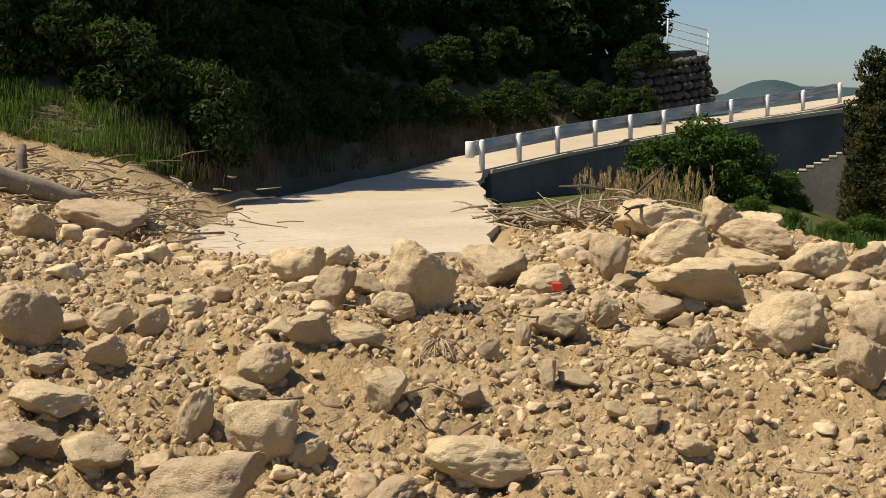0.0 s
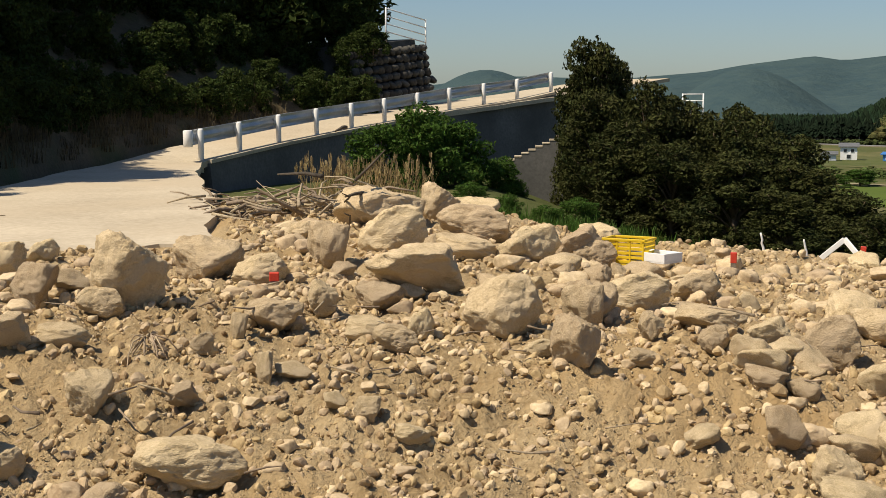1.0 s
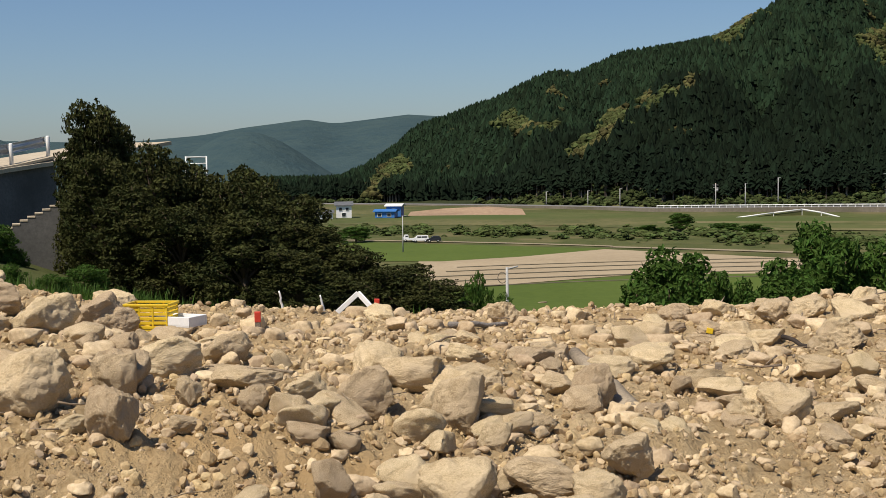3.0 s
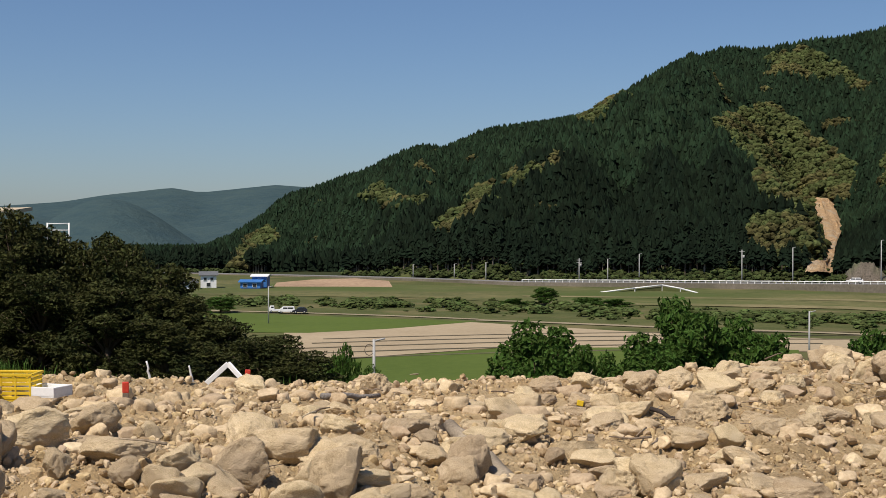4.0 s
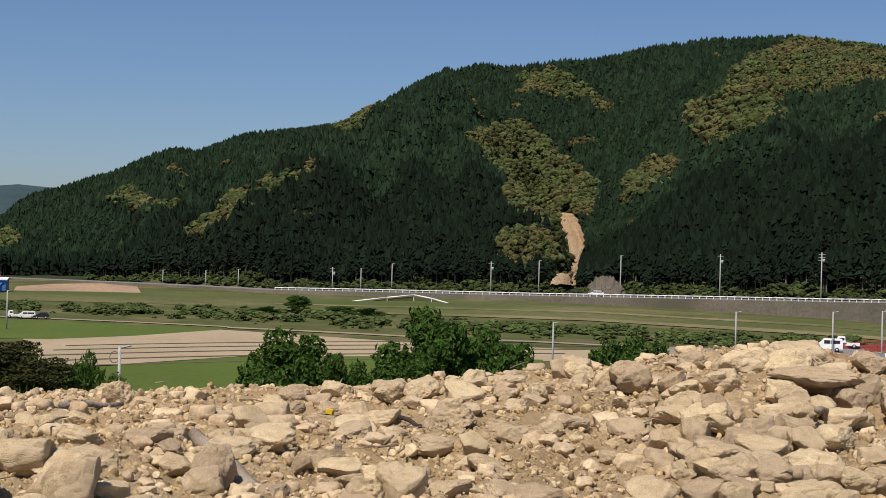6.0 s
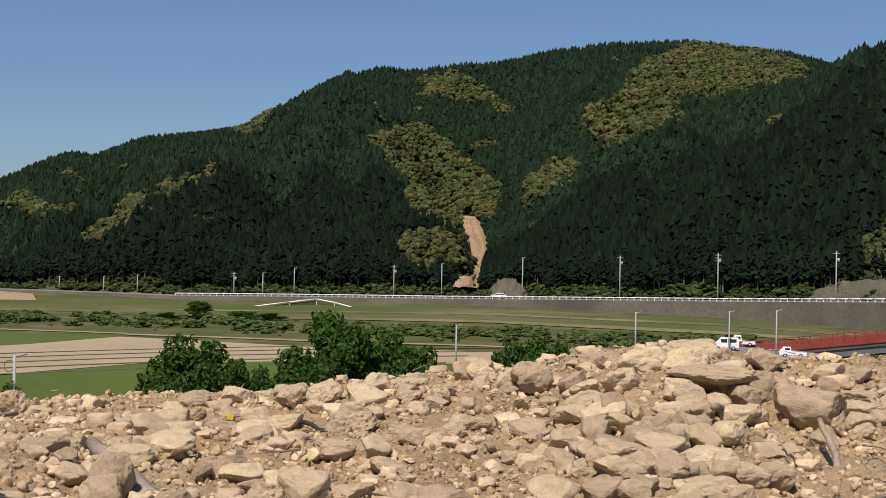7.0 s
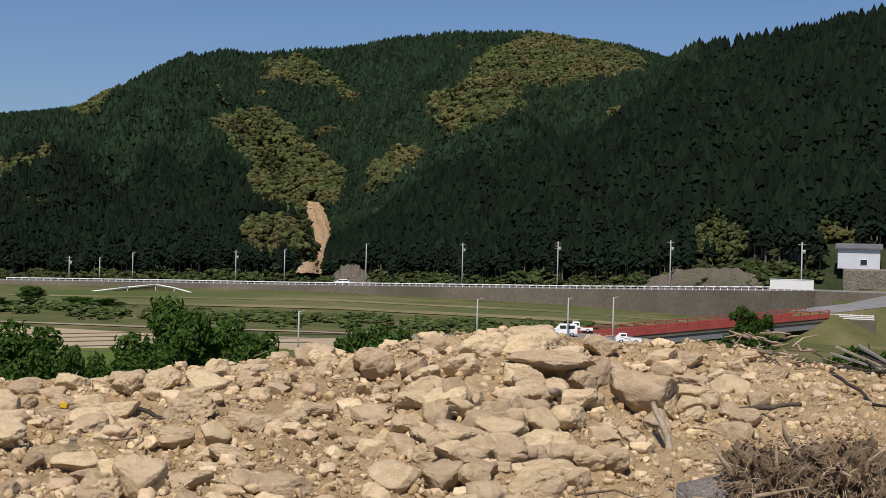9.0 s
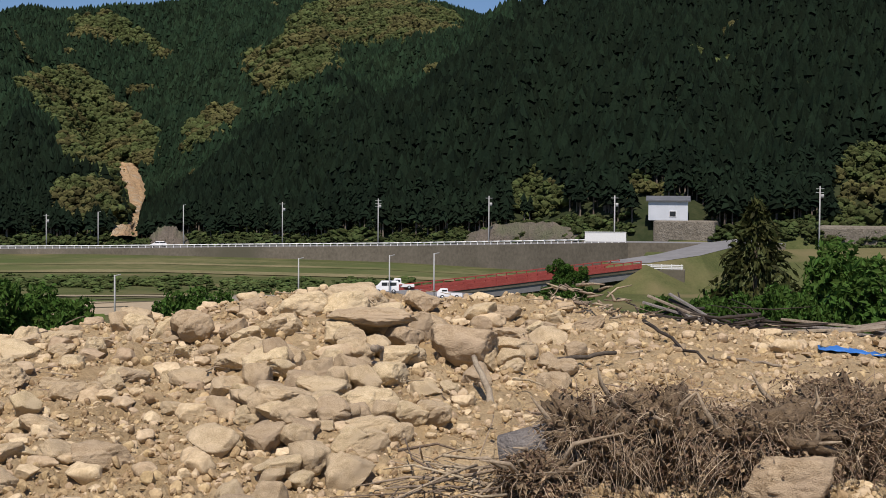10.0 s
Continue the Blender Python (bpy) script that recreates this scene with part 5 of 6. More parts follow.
# river-bank scrub: a broad low belt of reeds and bushes
na_ = 3400
sa_ = g.uniform(28, 77, na_)
sd_ = np.interp(sa_, (28, 42, 50, 62, 76), (285, 256, 230, 217, 198)) + g.normal(0, 8, na_)
sh_ = 0.35 + 1.5 * g.random(na_) ** 2.6
patchy = np.array([noise.noise(Vector((a * .8, d * .05, 3))) for a, d in zip(sa_, sd_)]) > -.15
sa_, sd_, sh_ = sa_[patchy], sd_[patchy], sh_[patchy]
thing("river_scrub", strew("river_scrub", BT, g.integers(0, 6, len(sa_)), np.c_[sd_ * np.sin(np.radians(sa_)), sd_ * np.cos(np.radians(sa_)), PLAIN - sh_ * .35], sh_[:, None] * np.array([2.2, 2.2, 1.1]), yaw(g.uniform(0, 6.28, len(sa_))), mat("river_scrub", (0.035, 0.055, 0.016), (0.09, 0.11, 0.035), 0.2, 2, bump=0.8, island=0.5, dist=0.3, spec=0.06)), "low green scrub along the river bank", "scrub", kind="stuff")
for a0_, d0_, a1_, d1_, w in ((41.9, 214, 50, 200, 3), (50, 200, 60, 192, 2.5), (28, 250, 42, 216, 2.5)):
    n = 10
    v = []
    for j in range(n + 1):
        a, d = a0_ + (a1_ - a0_) * j / n, d0_ + (d1_ - d0_) * j / n
        v += [(*at(a, d), PLAIN + .12), (*at(a, d + w), PLAIN + .12)]
    thing("field_track", mesh_from("field_track", v, [(2 * j, 2 * j + 1, 2 * j + 3, 2 * j + 2) for j in range(n)], M_TRACK, False), "pale earth track between the fields", "track", kind="structure")


# ---- poles ----
def pole(a, d, z0, top_el, label="grey concrete utility pole", bits=0, r=.13):
    h = 1.7 + d * math.tan(radians(top_el)) - z0
    e = holder("utility_pole", (*at(a, d), z0), label, "utility pole", "utility poles", turn=-a)
    part("shaft", tube("shaft", [(0, 0, -.5), (0, 0, h)], [r, r * .7], M_POLE, 8), e)
    for k in range(bits):
        part("crossarm", box("crossarm", 1.5, .09, .1, M_POLE, 0, 0, h - .5 - k * .7), e)
    if bits:
        part("transformer", tube("transformer", [(.45, 0, h - 2.3), (.45, 0, h - 1.5)], .28, M_POLE, 10), e)
    else:
        part("lamp_arm", tube("lamp_arm", [(0, 0, h - .1), (.7, 0, h + .05)], .06, M_POLE, 6), e)
    return e


M_POLE = mat("grey_concrete_pole", (0.30, 0.30, 0.29), (0.45, 0.45, 0.43), 1, 15, bump=0.1)
for a, te, bits in ((39.1, -1.37, 0), (40.95, -1.35, 0), (42.37, -1.28, 0), (46.54, -1.1, 2), (47.81, -1.12, 0), (49.2, -.89, 0), (53.65, -.7, 1), (55.8, -.6, 0), (59.43, -.28, 0), (63.76, -.13, 1), (68.03, .05, 3), (73.0, .2, 1), (78.6, .25, 1), (87.4, .7, 2)):
    d = curve_of(ROAD_AZ, ROAD_D, a) + 9.5
    pole(a, d, land(a, d), te, "grey utility pole beside the river road", bits, .17)
for a, d, te in ((56.42, 150, -3.36), (64.43, 172, -2.64), (68.5, 176, -2.5), (70.5, 170, -2.4), (32.6, 210, -2.35)):
    pole(a, d, PLAIN, te, "slim grey pole standing in the fields", 0, .12)
e = pole(37.17, 80, land(37.17, 80), -4.75, "pale utility pole with a coil of cable", 0, .12)
hz = 1.7 + 80 * math.tan(radians(-4.75)) - land(37.17, 80)
part("cable_coil", tube("cable_coil", [(-.3 + .28 * math.cos(k * .52), 0, hz - .65 + .35 * math.sin(k * .52)) for k in range(13)], .03, M_TRUNKS, 6), e, "black coil of cable")


# ---- bridge ----
BA, BB = Vector((*at(69.4, 183), -11.8)), Vector((*at(79.3, 212), -9.2))
M_RED = mat("faded_red_paint", (0.27, 0.05, 0.04), (0.40, 0.09, 0.07), 0.4, 4, rough=0.6, bump=0.1)
bridge = holder("bridge", tuple(BA), "faded red steel bridge over the river", "bridge")
bd = BB - BA
bl = bd.length
bridge.matrix_basis = Matrix.Translation(BA) @ bd.to_track_quat('X', 'Z').to_matrix().to_4x4()
part("deck", box("deck", bl, 5.0, .5, M_RIVERWALL, bl / 2, 0, -.35), bridge, "grey concrete deck")
for s in (-1, 1):
    part("girder", box("girder", bl, .3, 1.1, M_ASPHALT, bl / 2, s * 2.2, -1.1), bridge, "dark steel girder")
    part("railing_panel", box("railing_panel", bl, .08, .55, M_RED, bl / 2, s * 2.5, .42), bridge, "faded red railing panel")
    part("handrail", box("handrail", bl, .16, .14, M_RED, bl / 2, s * 2.5, 1.1), bridge)
    part("kerb", box("kerb", bl, .2, .2, M_RED, bl / 2, s * 2.5, .02), bridge)
    for k in range(23):
        part("railing_post", box("railing_post", .14, .14, 1.1, M_RED, k * bl / 22, s * 2.5, .55), bridge)
part("pier", box("pier", 1.2, 4, 6, M_RIVERWALL, bl * .62, 0, -4.4), bridge, "grey concrete pier")
abut = holder("bridge_abutment", (*at(80.7, 214), -9.6), "stepped concrete bridge abutment with a white rail", "abutment", turn=-83)
part("block", box("block", 7.5, 6, 5, M_RIVERWALL, 0, 0, -2.4, .05), abut)
for k in range(3):
    part("white_rail", box("white_rail", 7.0, .12, .16, M_WHITE, 0, -2.9, .3 + k * .28), abut, "white steel rail")
for k in range(5):
    part("rail_post", box("rail_post", .15, .15, 1.0, M_WHITE, -3.3 + k * 1.65, -2.8, .5), abut)
# road that climbs from the bridge to the houses
ap = [(*at(79.2, 212), -9.0), (*at(81.6, 222), -8.0), (*at(83.5, 240), -6.6), (*at(86, 262), -5.6), (*at(95, 290), -5)]
v = []
for k, p in enumerate(ap):
    x, y, z = p
    v += [(x, y - 3, z + .5), (x, y + 4.5, z + .55)]
thing("side_road", mesh_from("side_road", v, [(2 * j, 2 * j + 1, 2 * j + 3, 2 * j + 2) for j in range(len(ap) - 1)], M_ASPHALT), "grey asphalt side road joining from the bridge", "road", kind="structure")
sk = []
for x, y, z in ap:
    sk += [(x, y + 4.5, z + .5), (x, y - 3, z + .45), (x - 8, y - 7, -13.2), (x - 8, y + 3, -13.2)]
thing("road_embankment", mesh_from("road_embankment", sk, [(4 * j + a, 4 * j + b, 4 * j + 4 + b, 4 * j + 4 + a) for j in range(len(ap) - 1) for a, b in ((1, 2), (0, 3))] + [(0, 1, 2, 3)], M_GRASS, False), "grassy embankment carrying the side road", "embankment", kind="structure")
thing("field_bank", mesh_from("field_bank", [(*at(79, 208), -13), (*at(98, 230), -13), (*at(98, 262), -5.6), (*at(80, 236), -7.6)], [(0, 1, 2, 3)], M_GRASS, False), "green grassy slope below the side road", "bank", kind="structure")


# ---- buildings ----
M_SIDING = mat("pale_blue_grey_siding", (0.50, 0.53, 0.56), (0.60, 0.63, 0.66), 0.5, 6, rough=0.6, bump=0.1)
M_ROOF = mat("dark_grey_roof", (0.09, 0.095, 0.10), (0.15, 0.155, 0.16), 0.6, 6, rough=0.6, bump=0.2)
M_BLUE = mat("blue_sheet_metal", (0.03, 0.13, 0.38), (0.06, 0.20, 0.50), 0.4, 5, rough=0.5, bump=0.1)
M_GLASS = mat("dark_window_glass", (0.02, 0.025, 0.03), (0.04, 0.045, 0.05), 1, 8, rough=0.08, bump=0)


def house(place, turn, w, d, h, rise, wallm, roofm, label, wins, eave=.5):
    e = holder("house", place, label, "house", turn=turn)
    part("wall", box("wall", w, d, h, wallm, 0, 0, h / 2), e)
    a, b = w / 2 + eave, d / 2 + eave
    vs = [(-a, -b, h - .1), (a, -b, h - .1), (a, 0, h + rise), (-a, 0, h + rise), (-a, b, h - .1), (a, b, h - .1)]
    vs += [(x, y, z + .22) for x, y, z in vs]
    fs = [(0, 1, 2, 3), (3, 2, 5, 4), (6, 9, 8, 7), (9, 10, 11, 8), (0, 6, 7, 1), (4, 5, 11, 10), (0, 3, 9, 6), (3, 4, 10, 9), (1, 7, 8, 2), (2, 8, 11, 5)]
    part("roof", mesh_from("roof", vs, fs, roofm, False), e)
    gv_ = [(-w / 2, -d / 2, h - .05), (-w / 2, d / 2, h - .05), (-w / 2, 0, h + rise), (w / 2, -d / 2, h - .05), (w / 2, d / 2, h - .05), (w / 2, 0, h + rise)]
    part("gable", mesh_from("gable", gv_, [(0, 1, 2), (3, 5, 4)], wallm, False), e)
    for x, z, ww, hh in wins:
        wn2 = part("window", box("window", ww + .2, .1, hh + .2, M_WHITE, x, -d / 2 - .04, z, .02), e, "framed window")
        part("pane", box("pane", ww, .06, hh, M_GLASS, x, -d / 2 - .085, z), wn2, "dark glass pane")
    return e


bz = 1.7 + 262 * math.tan(radians(-.83))
house((*at(80.95, 262), bz), -81, 7.8, 6.0, 3.9, .8, M_SIDING, M_ROOF, "pale blue-grey two-storey shed with a dark roof", ((.9, 1.3, 1.2, 1.0),))
M_STONEBANK = mat("stone_bank", (0.14, 0.12, 0.09), (0.26, 0.23, 0.18), 0.5, 2.5, bump=1.0, dist=0.3)
thing("stone_terrace", bm_mesh("stone_terrace", box_data(17, 12, 7, *at(81.9, 263), bz - 3.5, .3), M_STONEBANK), "rough stone terrace under the shed", "terrace", kind="structure")
bpy.data.objects["stone_terrace"].matrix_basis = Matrix.Identity(4)
lowshed = house((*at(86.4, 266), 1.7 + 266 * math.tan(radians(-1.0))), -86, 5.5, 3.5, 1.6, .5, M_SIDING, M_ROOF, "low grey shed beside the road", ((-1.5, .8, 1.1, .8), (0, .8, 1.1, .8), (1.5, .8, 1.1, .8)))
thing("rough_bank", bm_mesh("rough_bank", box_data(40, 14, 5, *at(89, 272), -5.2, .6), M_STONEBANK), "stony overgrown bank behind the side road", "bank", kind="structure")
wx = holder("white_wall", (*at(78.2, 238), 1.7 + 238 * math.tan(radians(-1.8))), "white painted concrete wall beside the road", "wall", turn=-78)
part("wall_body", box("wall_body", 7.6, .4, 1.75, M_WHITE, 0, 0, .8, .03), wx)
part("wall_cap", box("wall_cap", 7.7, .5, .1, M_WHITE, 0, 0, 1.72, .02), wx)
zz = 1.7 + 347 * math.tan(radians(-2.4))
house((*at(31.9, 345), zz), -45, 5.4, 4, 1.7, .4, M_BLUE, M_BLUE, "blue sheet-metal warehouse with a blue roof", ((-1.4, .8, 1.0, .8), (1.2, .8, 1.0, .8)))
house((*at(32.3, 350), zz), -45, 4, 4, 3.0, .4, M_BLUE, M_WHITE, "taller blue annexe with a white roof", ((0, 2.0, .8, .6),))
house((*at(30.0, 350), zz), -30, 4.2, 4, 3.4, .8, M_WHITE, M_ROOF, "small white two-storey house", ((-.9, 2.4, .8, .8), (.9, 2.4, .8, .8), (0, .9, 1.0, 1.0)))
house((*at(29.2, 345), zz), -30, 3.5, 3, 1.6, .6, M_SIDING, M_ROOF, "low grey outbuilding beside the white house", ((0, .8, .8, .6),))
M_BARE = mat("bare_construction_soil", (0.24, 0.16, 0.10), (0.38, 0.27, 0.17), 0.1, 1, bump=0.4, dist=0.2)
thing("bare_bank", mesh_from("bare_bank", [(*at(32.8, 352), -13.2), (*at(38.2, 348), -13.2), (*at(38.0, 360), -11.6), (*at(36.5, 364), -11.0), (*at(34.5, 366), -11.4), (*at(33.0, 366), -12.2)], [(0, 1, 2, 3, 4, 5)], M_BARE, False), "bare brown soil bank near the blue warehouse", "soil bank", kind="structure")
# white-railed ramp across the river meadow
ramp = holder("ramp_rail", (0, 0, 0), "white rails of a ramp rising to the river road", "railing")
RP = [(45.9, 318, -2.83), (47.5, 322, -2.62), (49.0, 326, -2.42), (50.2, 330, -2.28), (51.0, 326, -2.42), (51.75, 322, -2.62)]
rp = [(*at(a, d), 1.7 + d * math.tan(radians(e_))) for a, d, e_ in RP]
for p, q in zip(rp[:-1], rp[1:]):
    pv, pf = tube_arrays([p, q], [.2, .2], 6)
    part("rail", mesh_from("rail", pv, pf, M_WHITE), ramp)
for p in rp:
    part("post", box("post", .2, .2, 2.5, M_WHITE, 0, 0, -1.2), ramp, "", pose(*p))
thing("ramp_bank", mesh_from("ramp_bank", [(p[0], p[1], p[2] - .35) for p in rp] + [(p[0], p[1], PLAIN - .5) for p in rp], [(k, k + 1, k + 7, k + 6) for k in range(5)], M_RIVERGRASS, False), "grassy embankment carrying the ramp", "embankment", kind="structure")


# ---- vehicles ----
M_CARWHITE = mat("white_car_paint", (0.75, 0.75, 0.74), (0.82, 0.82, 0.81), 2, 20, rough=0.25, bump=0)
M_TYRE = mat("black_rubber", (0.02, 0.02, 0.02), (0.035, 0.035, 0.035), 5, 40, bump=0.1)
M_BLACKCAR = mat("black_car_paint", (0.015, 0.016, 0.02), (0.03, 0.03, 0.035), 2, 20, rough=0.25, bump=0)


def hull(name, prof_pts, w, material, tuck=.12):
    """A body swept from a side outline of (x, z), drawn in at the top."""
    top = max(z for _, z in prof_pts)
    vs = []
    for s in (-1, 1):
        vs += [(x, s * (w / 2 - tuck * max(0, (z - .8) / max(.1, top - .8))), z) for x, z in prof_pts]
    n = len(prof_pts)
    fs = [tuple(range(n))[::-1], tuple(range(n, 2 * n))] + [(k, (k + 1) % n, n + (k + 1) % n, n + k) for k in range(n)]
    bm = bmesh.new()
    bv_ = [bm.verts.new(v) for v in vs]
    for q in fs:
        bm.faces.new([bv_[i] for i in q])
    bmesh.ops.bevel(bm, geom=bm.edges[:], offset=.05, segments=2, affect='EDGES', profile=.5)
    return bm_mesh(name, bm, material)


def vehicle(name, place, turn, ln, w, h, paint, label, van=True, bed=False, size=1.0):
    e = holder(name, place, label, "car" if not bed else "truck", turn=turn)
    e.matrix_basis = e.matrix_basis @ Matrix.Diagonal((size, size, size, 1))
    if bed:
        pr = [(-ln / 2, .35), (ln / 2, .35), (ln / 2, .85), (ln / 2 - .25, 1.0), (ln / 2 - .5, h), (ln / 2 - 1.45, h), (ln / 2 - 1.5, .75), (-ln / 2, .75)]
    elif van:
        pr = [(-ln / 2, .35), (ln / 2, .35), (ln / 2, .85), (ln / 2 - .55, 1.0), (ln / 2 - 1.15, h), (-ln / 2 + .1, h), (-ln / 2, 1.0)]
    else:
        pr = [(-ln / 2, .35), (ln / 2, .35), (ln / 2, .75), (ln / 2 - .9, .9), (ln / 2 - 1.5, h), (-ln / 2 + .7, h), (-ln / 2, .95)]
    part("body", hull("body", pr, w, paint), e, "painted car body")
    for s in (-1, 1):
        wl = [(ln / 2 - 1.35, 1.0), (ln / 2 - .75 if not bed else ln / 2 - .5, 1.0), (ln / 2 - 1.25 if not bed else ln / 2 - .65, h - .12), (ln / 2 - 1.35, h - .12)]
        xs = [(ln / 2 - 1.35, ln / 2 - .7)] if bed else [(-ln / 2 + .35, -.3), (-.2, ln / 2 - 1.2)]
        for x0, x1 in xs:
            part("side_window", box("side_window", x1 - x0, .03, (h - 1.0) * .62, M_GLASS, (x0 + x1) / 2, s * (w / 2 - .06), 1.0 + (h - 1.0) * .42), e, "dark side window")
        for x in (-ln / 2 + .75, ln / 2 - .75):
            ty = part("wheel", tube("wheel", [(x, s * (w / 2 - .18), .3), (x, s * (w / 2 + .02), .3)], .3, M_TYRE, 14), e, "black tyre")
            part("rim", tube("rim", [(x, s * (w / 2 + .01), .3), (x, s * (w / 2 + .04), .3)], .17, M_STEEL, 12), ty, "grey steel rim")
    part("bumper", box("bumper", .1, w * .9, .2, M_TYRE, ln / 2 + .02, 0, .5, .03), e, "dark bumper")
    return e


pvan = Vector((*at(68.35, 178), -11.4))
vehicle("white_van", tuple(pvan), 112, 3.6, 1.6, 1.75, M_CARWHITE, "small white van parked at the bridge end")
vehicle("flatbed_truck", (*at(69.1, 186), -11.4), 112, 3.4, 1.5, 1.6, M_CARWHITE, "small white flatbed truck behind the van", bed=True)
vehicle("flatbed_truck", (*at(71.2, 168), -11.4), 110, 3.4, 1.5, 1.4, M_CARWHITE, "small white flatbed truck beside the bridge railing", bed=True)
vehicle("white_car", (*at(58.35, curve_of(ROAD_AZ, ROAD_D, 58.35) + 3), curve_of(ROAD_AZ, ROAD_Z, 58.35) + .06), 122, 4.2, 1.7, 1.5, M_CARWHITE, "white car on the river road", van=False)
vehicle("white_car", (*at(33.4, 236), PLAIN + .1), 147, 4.0, 1.7, 1.6, M_CARWHITE, "white car parked on the field track", size=.75)
vehicle("flatbed_truck", (*at(32.9, 238), PLAIN + .1), 147, 3.4, 1.5, 1.7, M_CARWHITE, "white flatbed truck parked on the field track", bed=True, size=.75)
vehicle("black_car", (*at(34.0, 235), PLAIN + .1), 147, 3.6, 1.6, 1.5, M_BLACKCAR, "black car parked on the field track", van=False, size=.75)
pad = [(66.5, 168), (73, 160), (73, 176), (70, 188), (66.5, 190)]
field(pad, -11.45, M_ASPHALT, "grey road surface before the bridge", "road").name = "bridge_approach"


# ---- small things on the debris ----
M_YELLOW = mat("yellow_plastic", (0.62, 0.42, 0.02), (0.75, 0.52, 0.03), 3, 30, rough=0.4, bump=0.05)
M_REDTOP = mat("red_paint", (0.50, 0.04, 0.02), (0.62, 0.07, 0.04), 8, 50, rough=0.5, bump=0.1)
M_TARP = mat("blue_tarpaulin", (0.03, 0.13, 0.42), (0.06, 0.22, 0.60), 3, 20, rough=0.45, bump=0.3)
M_CHAR = mat("dark_old_timber", (0.035, 0.028, 0.022), (0.10, 0.08, 0.06), 3, 30, bump=0.5, rand=0.4)
M_ROOT = mat("dry_roots", (0.22, 0.16, 0.10), (0.50, 0.39, 0.27), 5, 40, bump=0.3, island=0.4)
M_ROOTSOIL = mat("root_soil", (0.10, 0.068, 0.04), (0.31, 0.225, 0.135), 4, 30, bump=1.0, dist=0.05)
M_LITTER = mat("bark_shreds", (0.075, 0.048, 0.029), (0.33, 0.235, 0.15), 3, 20, bump=0, island=0.5, spec=0.06)
M_GREYLOG = mat("grey_weathered_log", (0.15, 0.135, 0.12), (0.32, 0.29, 0.26), 3, 40, bump=0.8, dist=0.03)


def on_bank(az, d, up=0.0):
    x, y = at(az, d)
    z = mound_xy(x, y)
    return Vector((x, y, z + heave(x, y, z) + up))


def crate(place, turn):
    e = holder("harvest_crate", place, "yellow plastic harvest crate with slotted sides", "crate", turn=turn)
    L_, W_, H_ = .52, .36, .30
    part("base", box("base", L_, W_, .02, M_YELLOW, 0, 0, .01), e)
    for s in (-1, 1):
        for k in range(5):
            z = .04 + k * .052
            part("slat", box("slat", L_, .012, .034, M_YELLOW, 0, s * W_ / 2, z, .003), e)
            part("slat", box("slat", .012, W_ - .014, .034, M_YELLOW, s * L_ / 2, 0, z, .003), e)
        part("rim", box("rim", L_ + .03, .035, .03, M_YELLOW, 0, s * (W_ / 2 + .004), H_, .006), e)
        part("rim", box("rim", .035, W_ - .03, .03, M_YELLOW, s * (L_ / 2 + .004), 0, H_, .006), e)
        for t in (-1, -.33, .33, 1):
            part("rib", box("rib", .02, .016, H_ - .02, M_YELLOW, t * (L_ / 2 - .012), s * (W_ / 2 + .002), H_ / 2, .003), e)
    return e


c = on_bank(20.75, 11.3, 0.09)
yc = crate(tuple(c), -42)
yc.matrix_basis = yc.matrix_basis @ Matrix.Diagonal((0.72, 0.72, 0.72, 1))
c = on_bank(21.85, 11.2, 0.13)
tray = holder("foam_box", tuple(c), "white polystyrene box lying on the stones", "box", turn=-60)
part("bottom", box("bottom", .62, .38, .03, M_WHITE, 0, 0, .015, .006), tray)
for s in (-1, 1):
    part("side", box("side", .62, .03, .12, M_WHITE, 0, s * .175, .07, .006), tray)
    part("end", box("end", .03, .32, .12, M_WHITE, s * .295, 0, .07, .006), tray)
tray.matrix_basis = tray.matrix_basis @ Matrix.Diagonal((0.66, 0.66, 0.66, 1))


def stake(az, d, h, top, wdt, label, body=M_DEADWOOD, cap=M_REDTOP, lean=0.0):
    e = holder("survey_stake", tuple(on_bank(az, d)), label, "stake", "survey stakes", turn=-az)
    e.matrix_basis = e.matrix_basis @ pose(0, 0, 0, 0, lean, 0)
    part("shaft", box("shaft", wdt, wdt, h + .2 - top, body, 0, 0, (h - top - .2) / 2, .004), e)
    part("cap", box("cap", wdt * 1.08, wdt * 1.08, top, cap, 0, 0, h - top / 2, .005), e, "painted top")


stake(5.15, 8.3, .10, .055, .058, "short wooden survey stake with a red top")
stake(25.25, 11.3, .22, .09, .05, "wooden survey stake with a red top")
stake(30.55, 13.3, .24, .07, .05, "pale wooden survey stake with a red top", lean=4)
for a, d in ((41.43, 10.9), (45.0, 11.7), (49.1, 12.2)):
    stake(a, d, .10, .05, .055, "small stake with a yellow plastic cap", M_CHAR, M_YELLOW, rng.uniform(-12, 12))
stake(45.06, 8.9, .16, .02, .045, "short weathered wooden stub in the soil", M_DEADWOOD, M_DEADWOOD)


def stick(name, a, b, r0, r1, material, label, cat, n=7, wob=.03, seed=0, group=""):
    """A crooked branch between two points."""
    g2 = random.Random(seed)
    A, B = Vector(a), Vector(b)
    pts, rad = [], []
    for k in range(n):
        u = k / (n - 1)
        w = wob * (A - B).length * math.sin(u * 3.14)
        pts.append(A.lerp(B, u) + Vector((g2.uniform(-w, w), g2.uniform(-w, w), g2.uniform(-w, w))))
        rad.append(r0 + (r1 - r0) * u)
    return thing(name, tube(name, pts, rad, material, 8), label, cat, group)


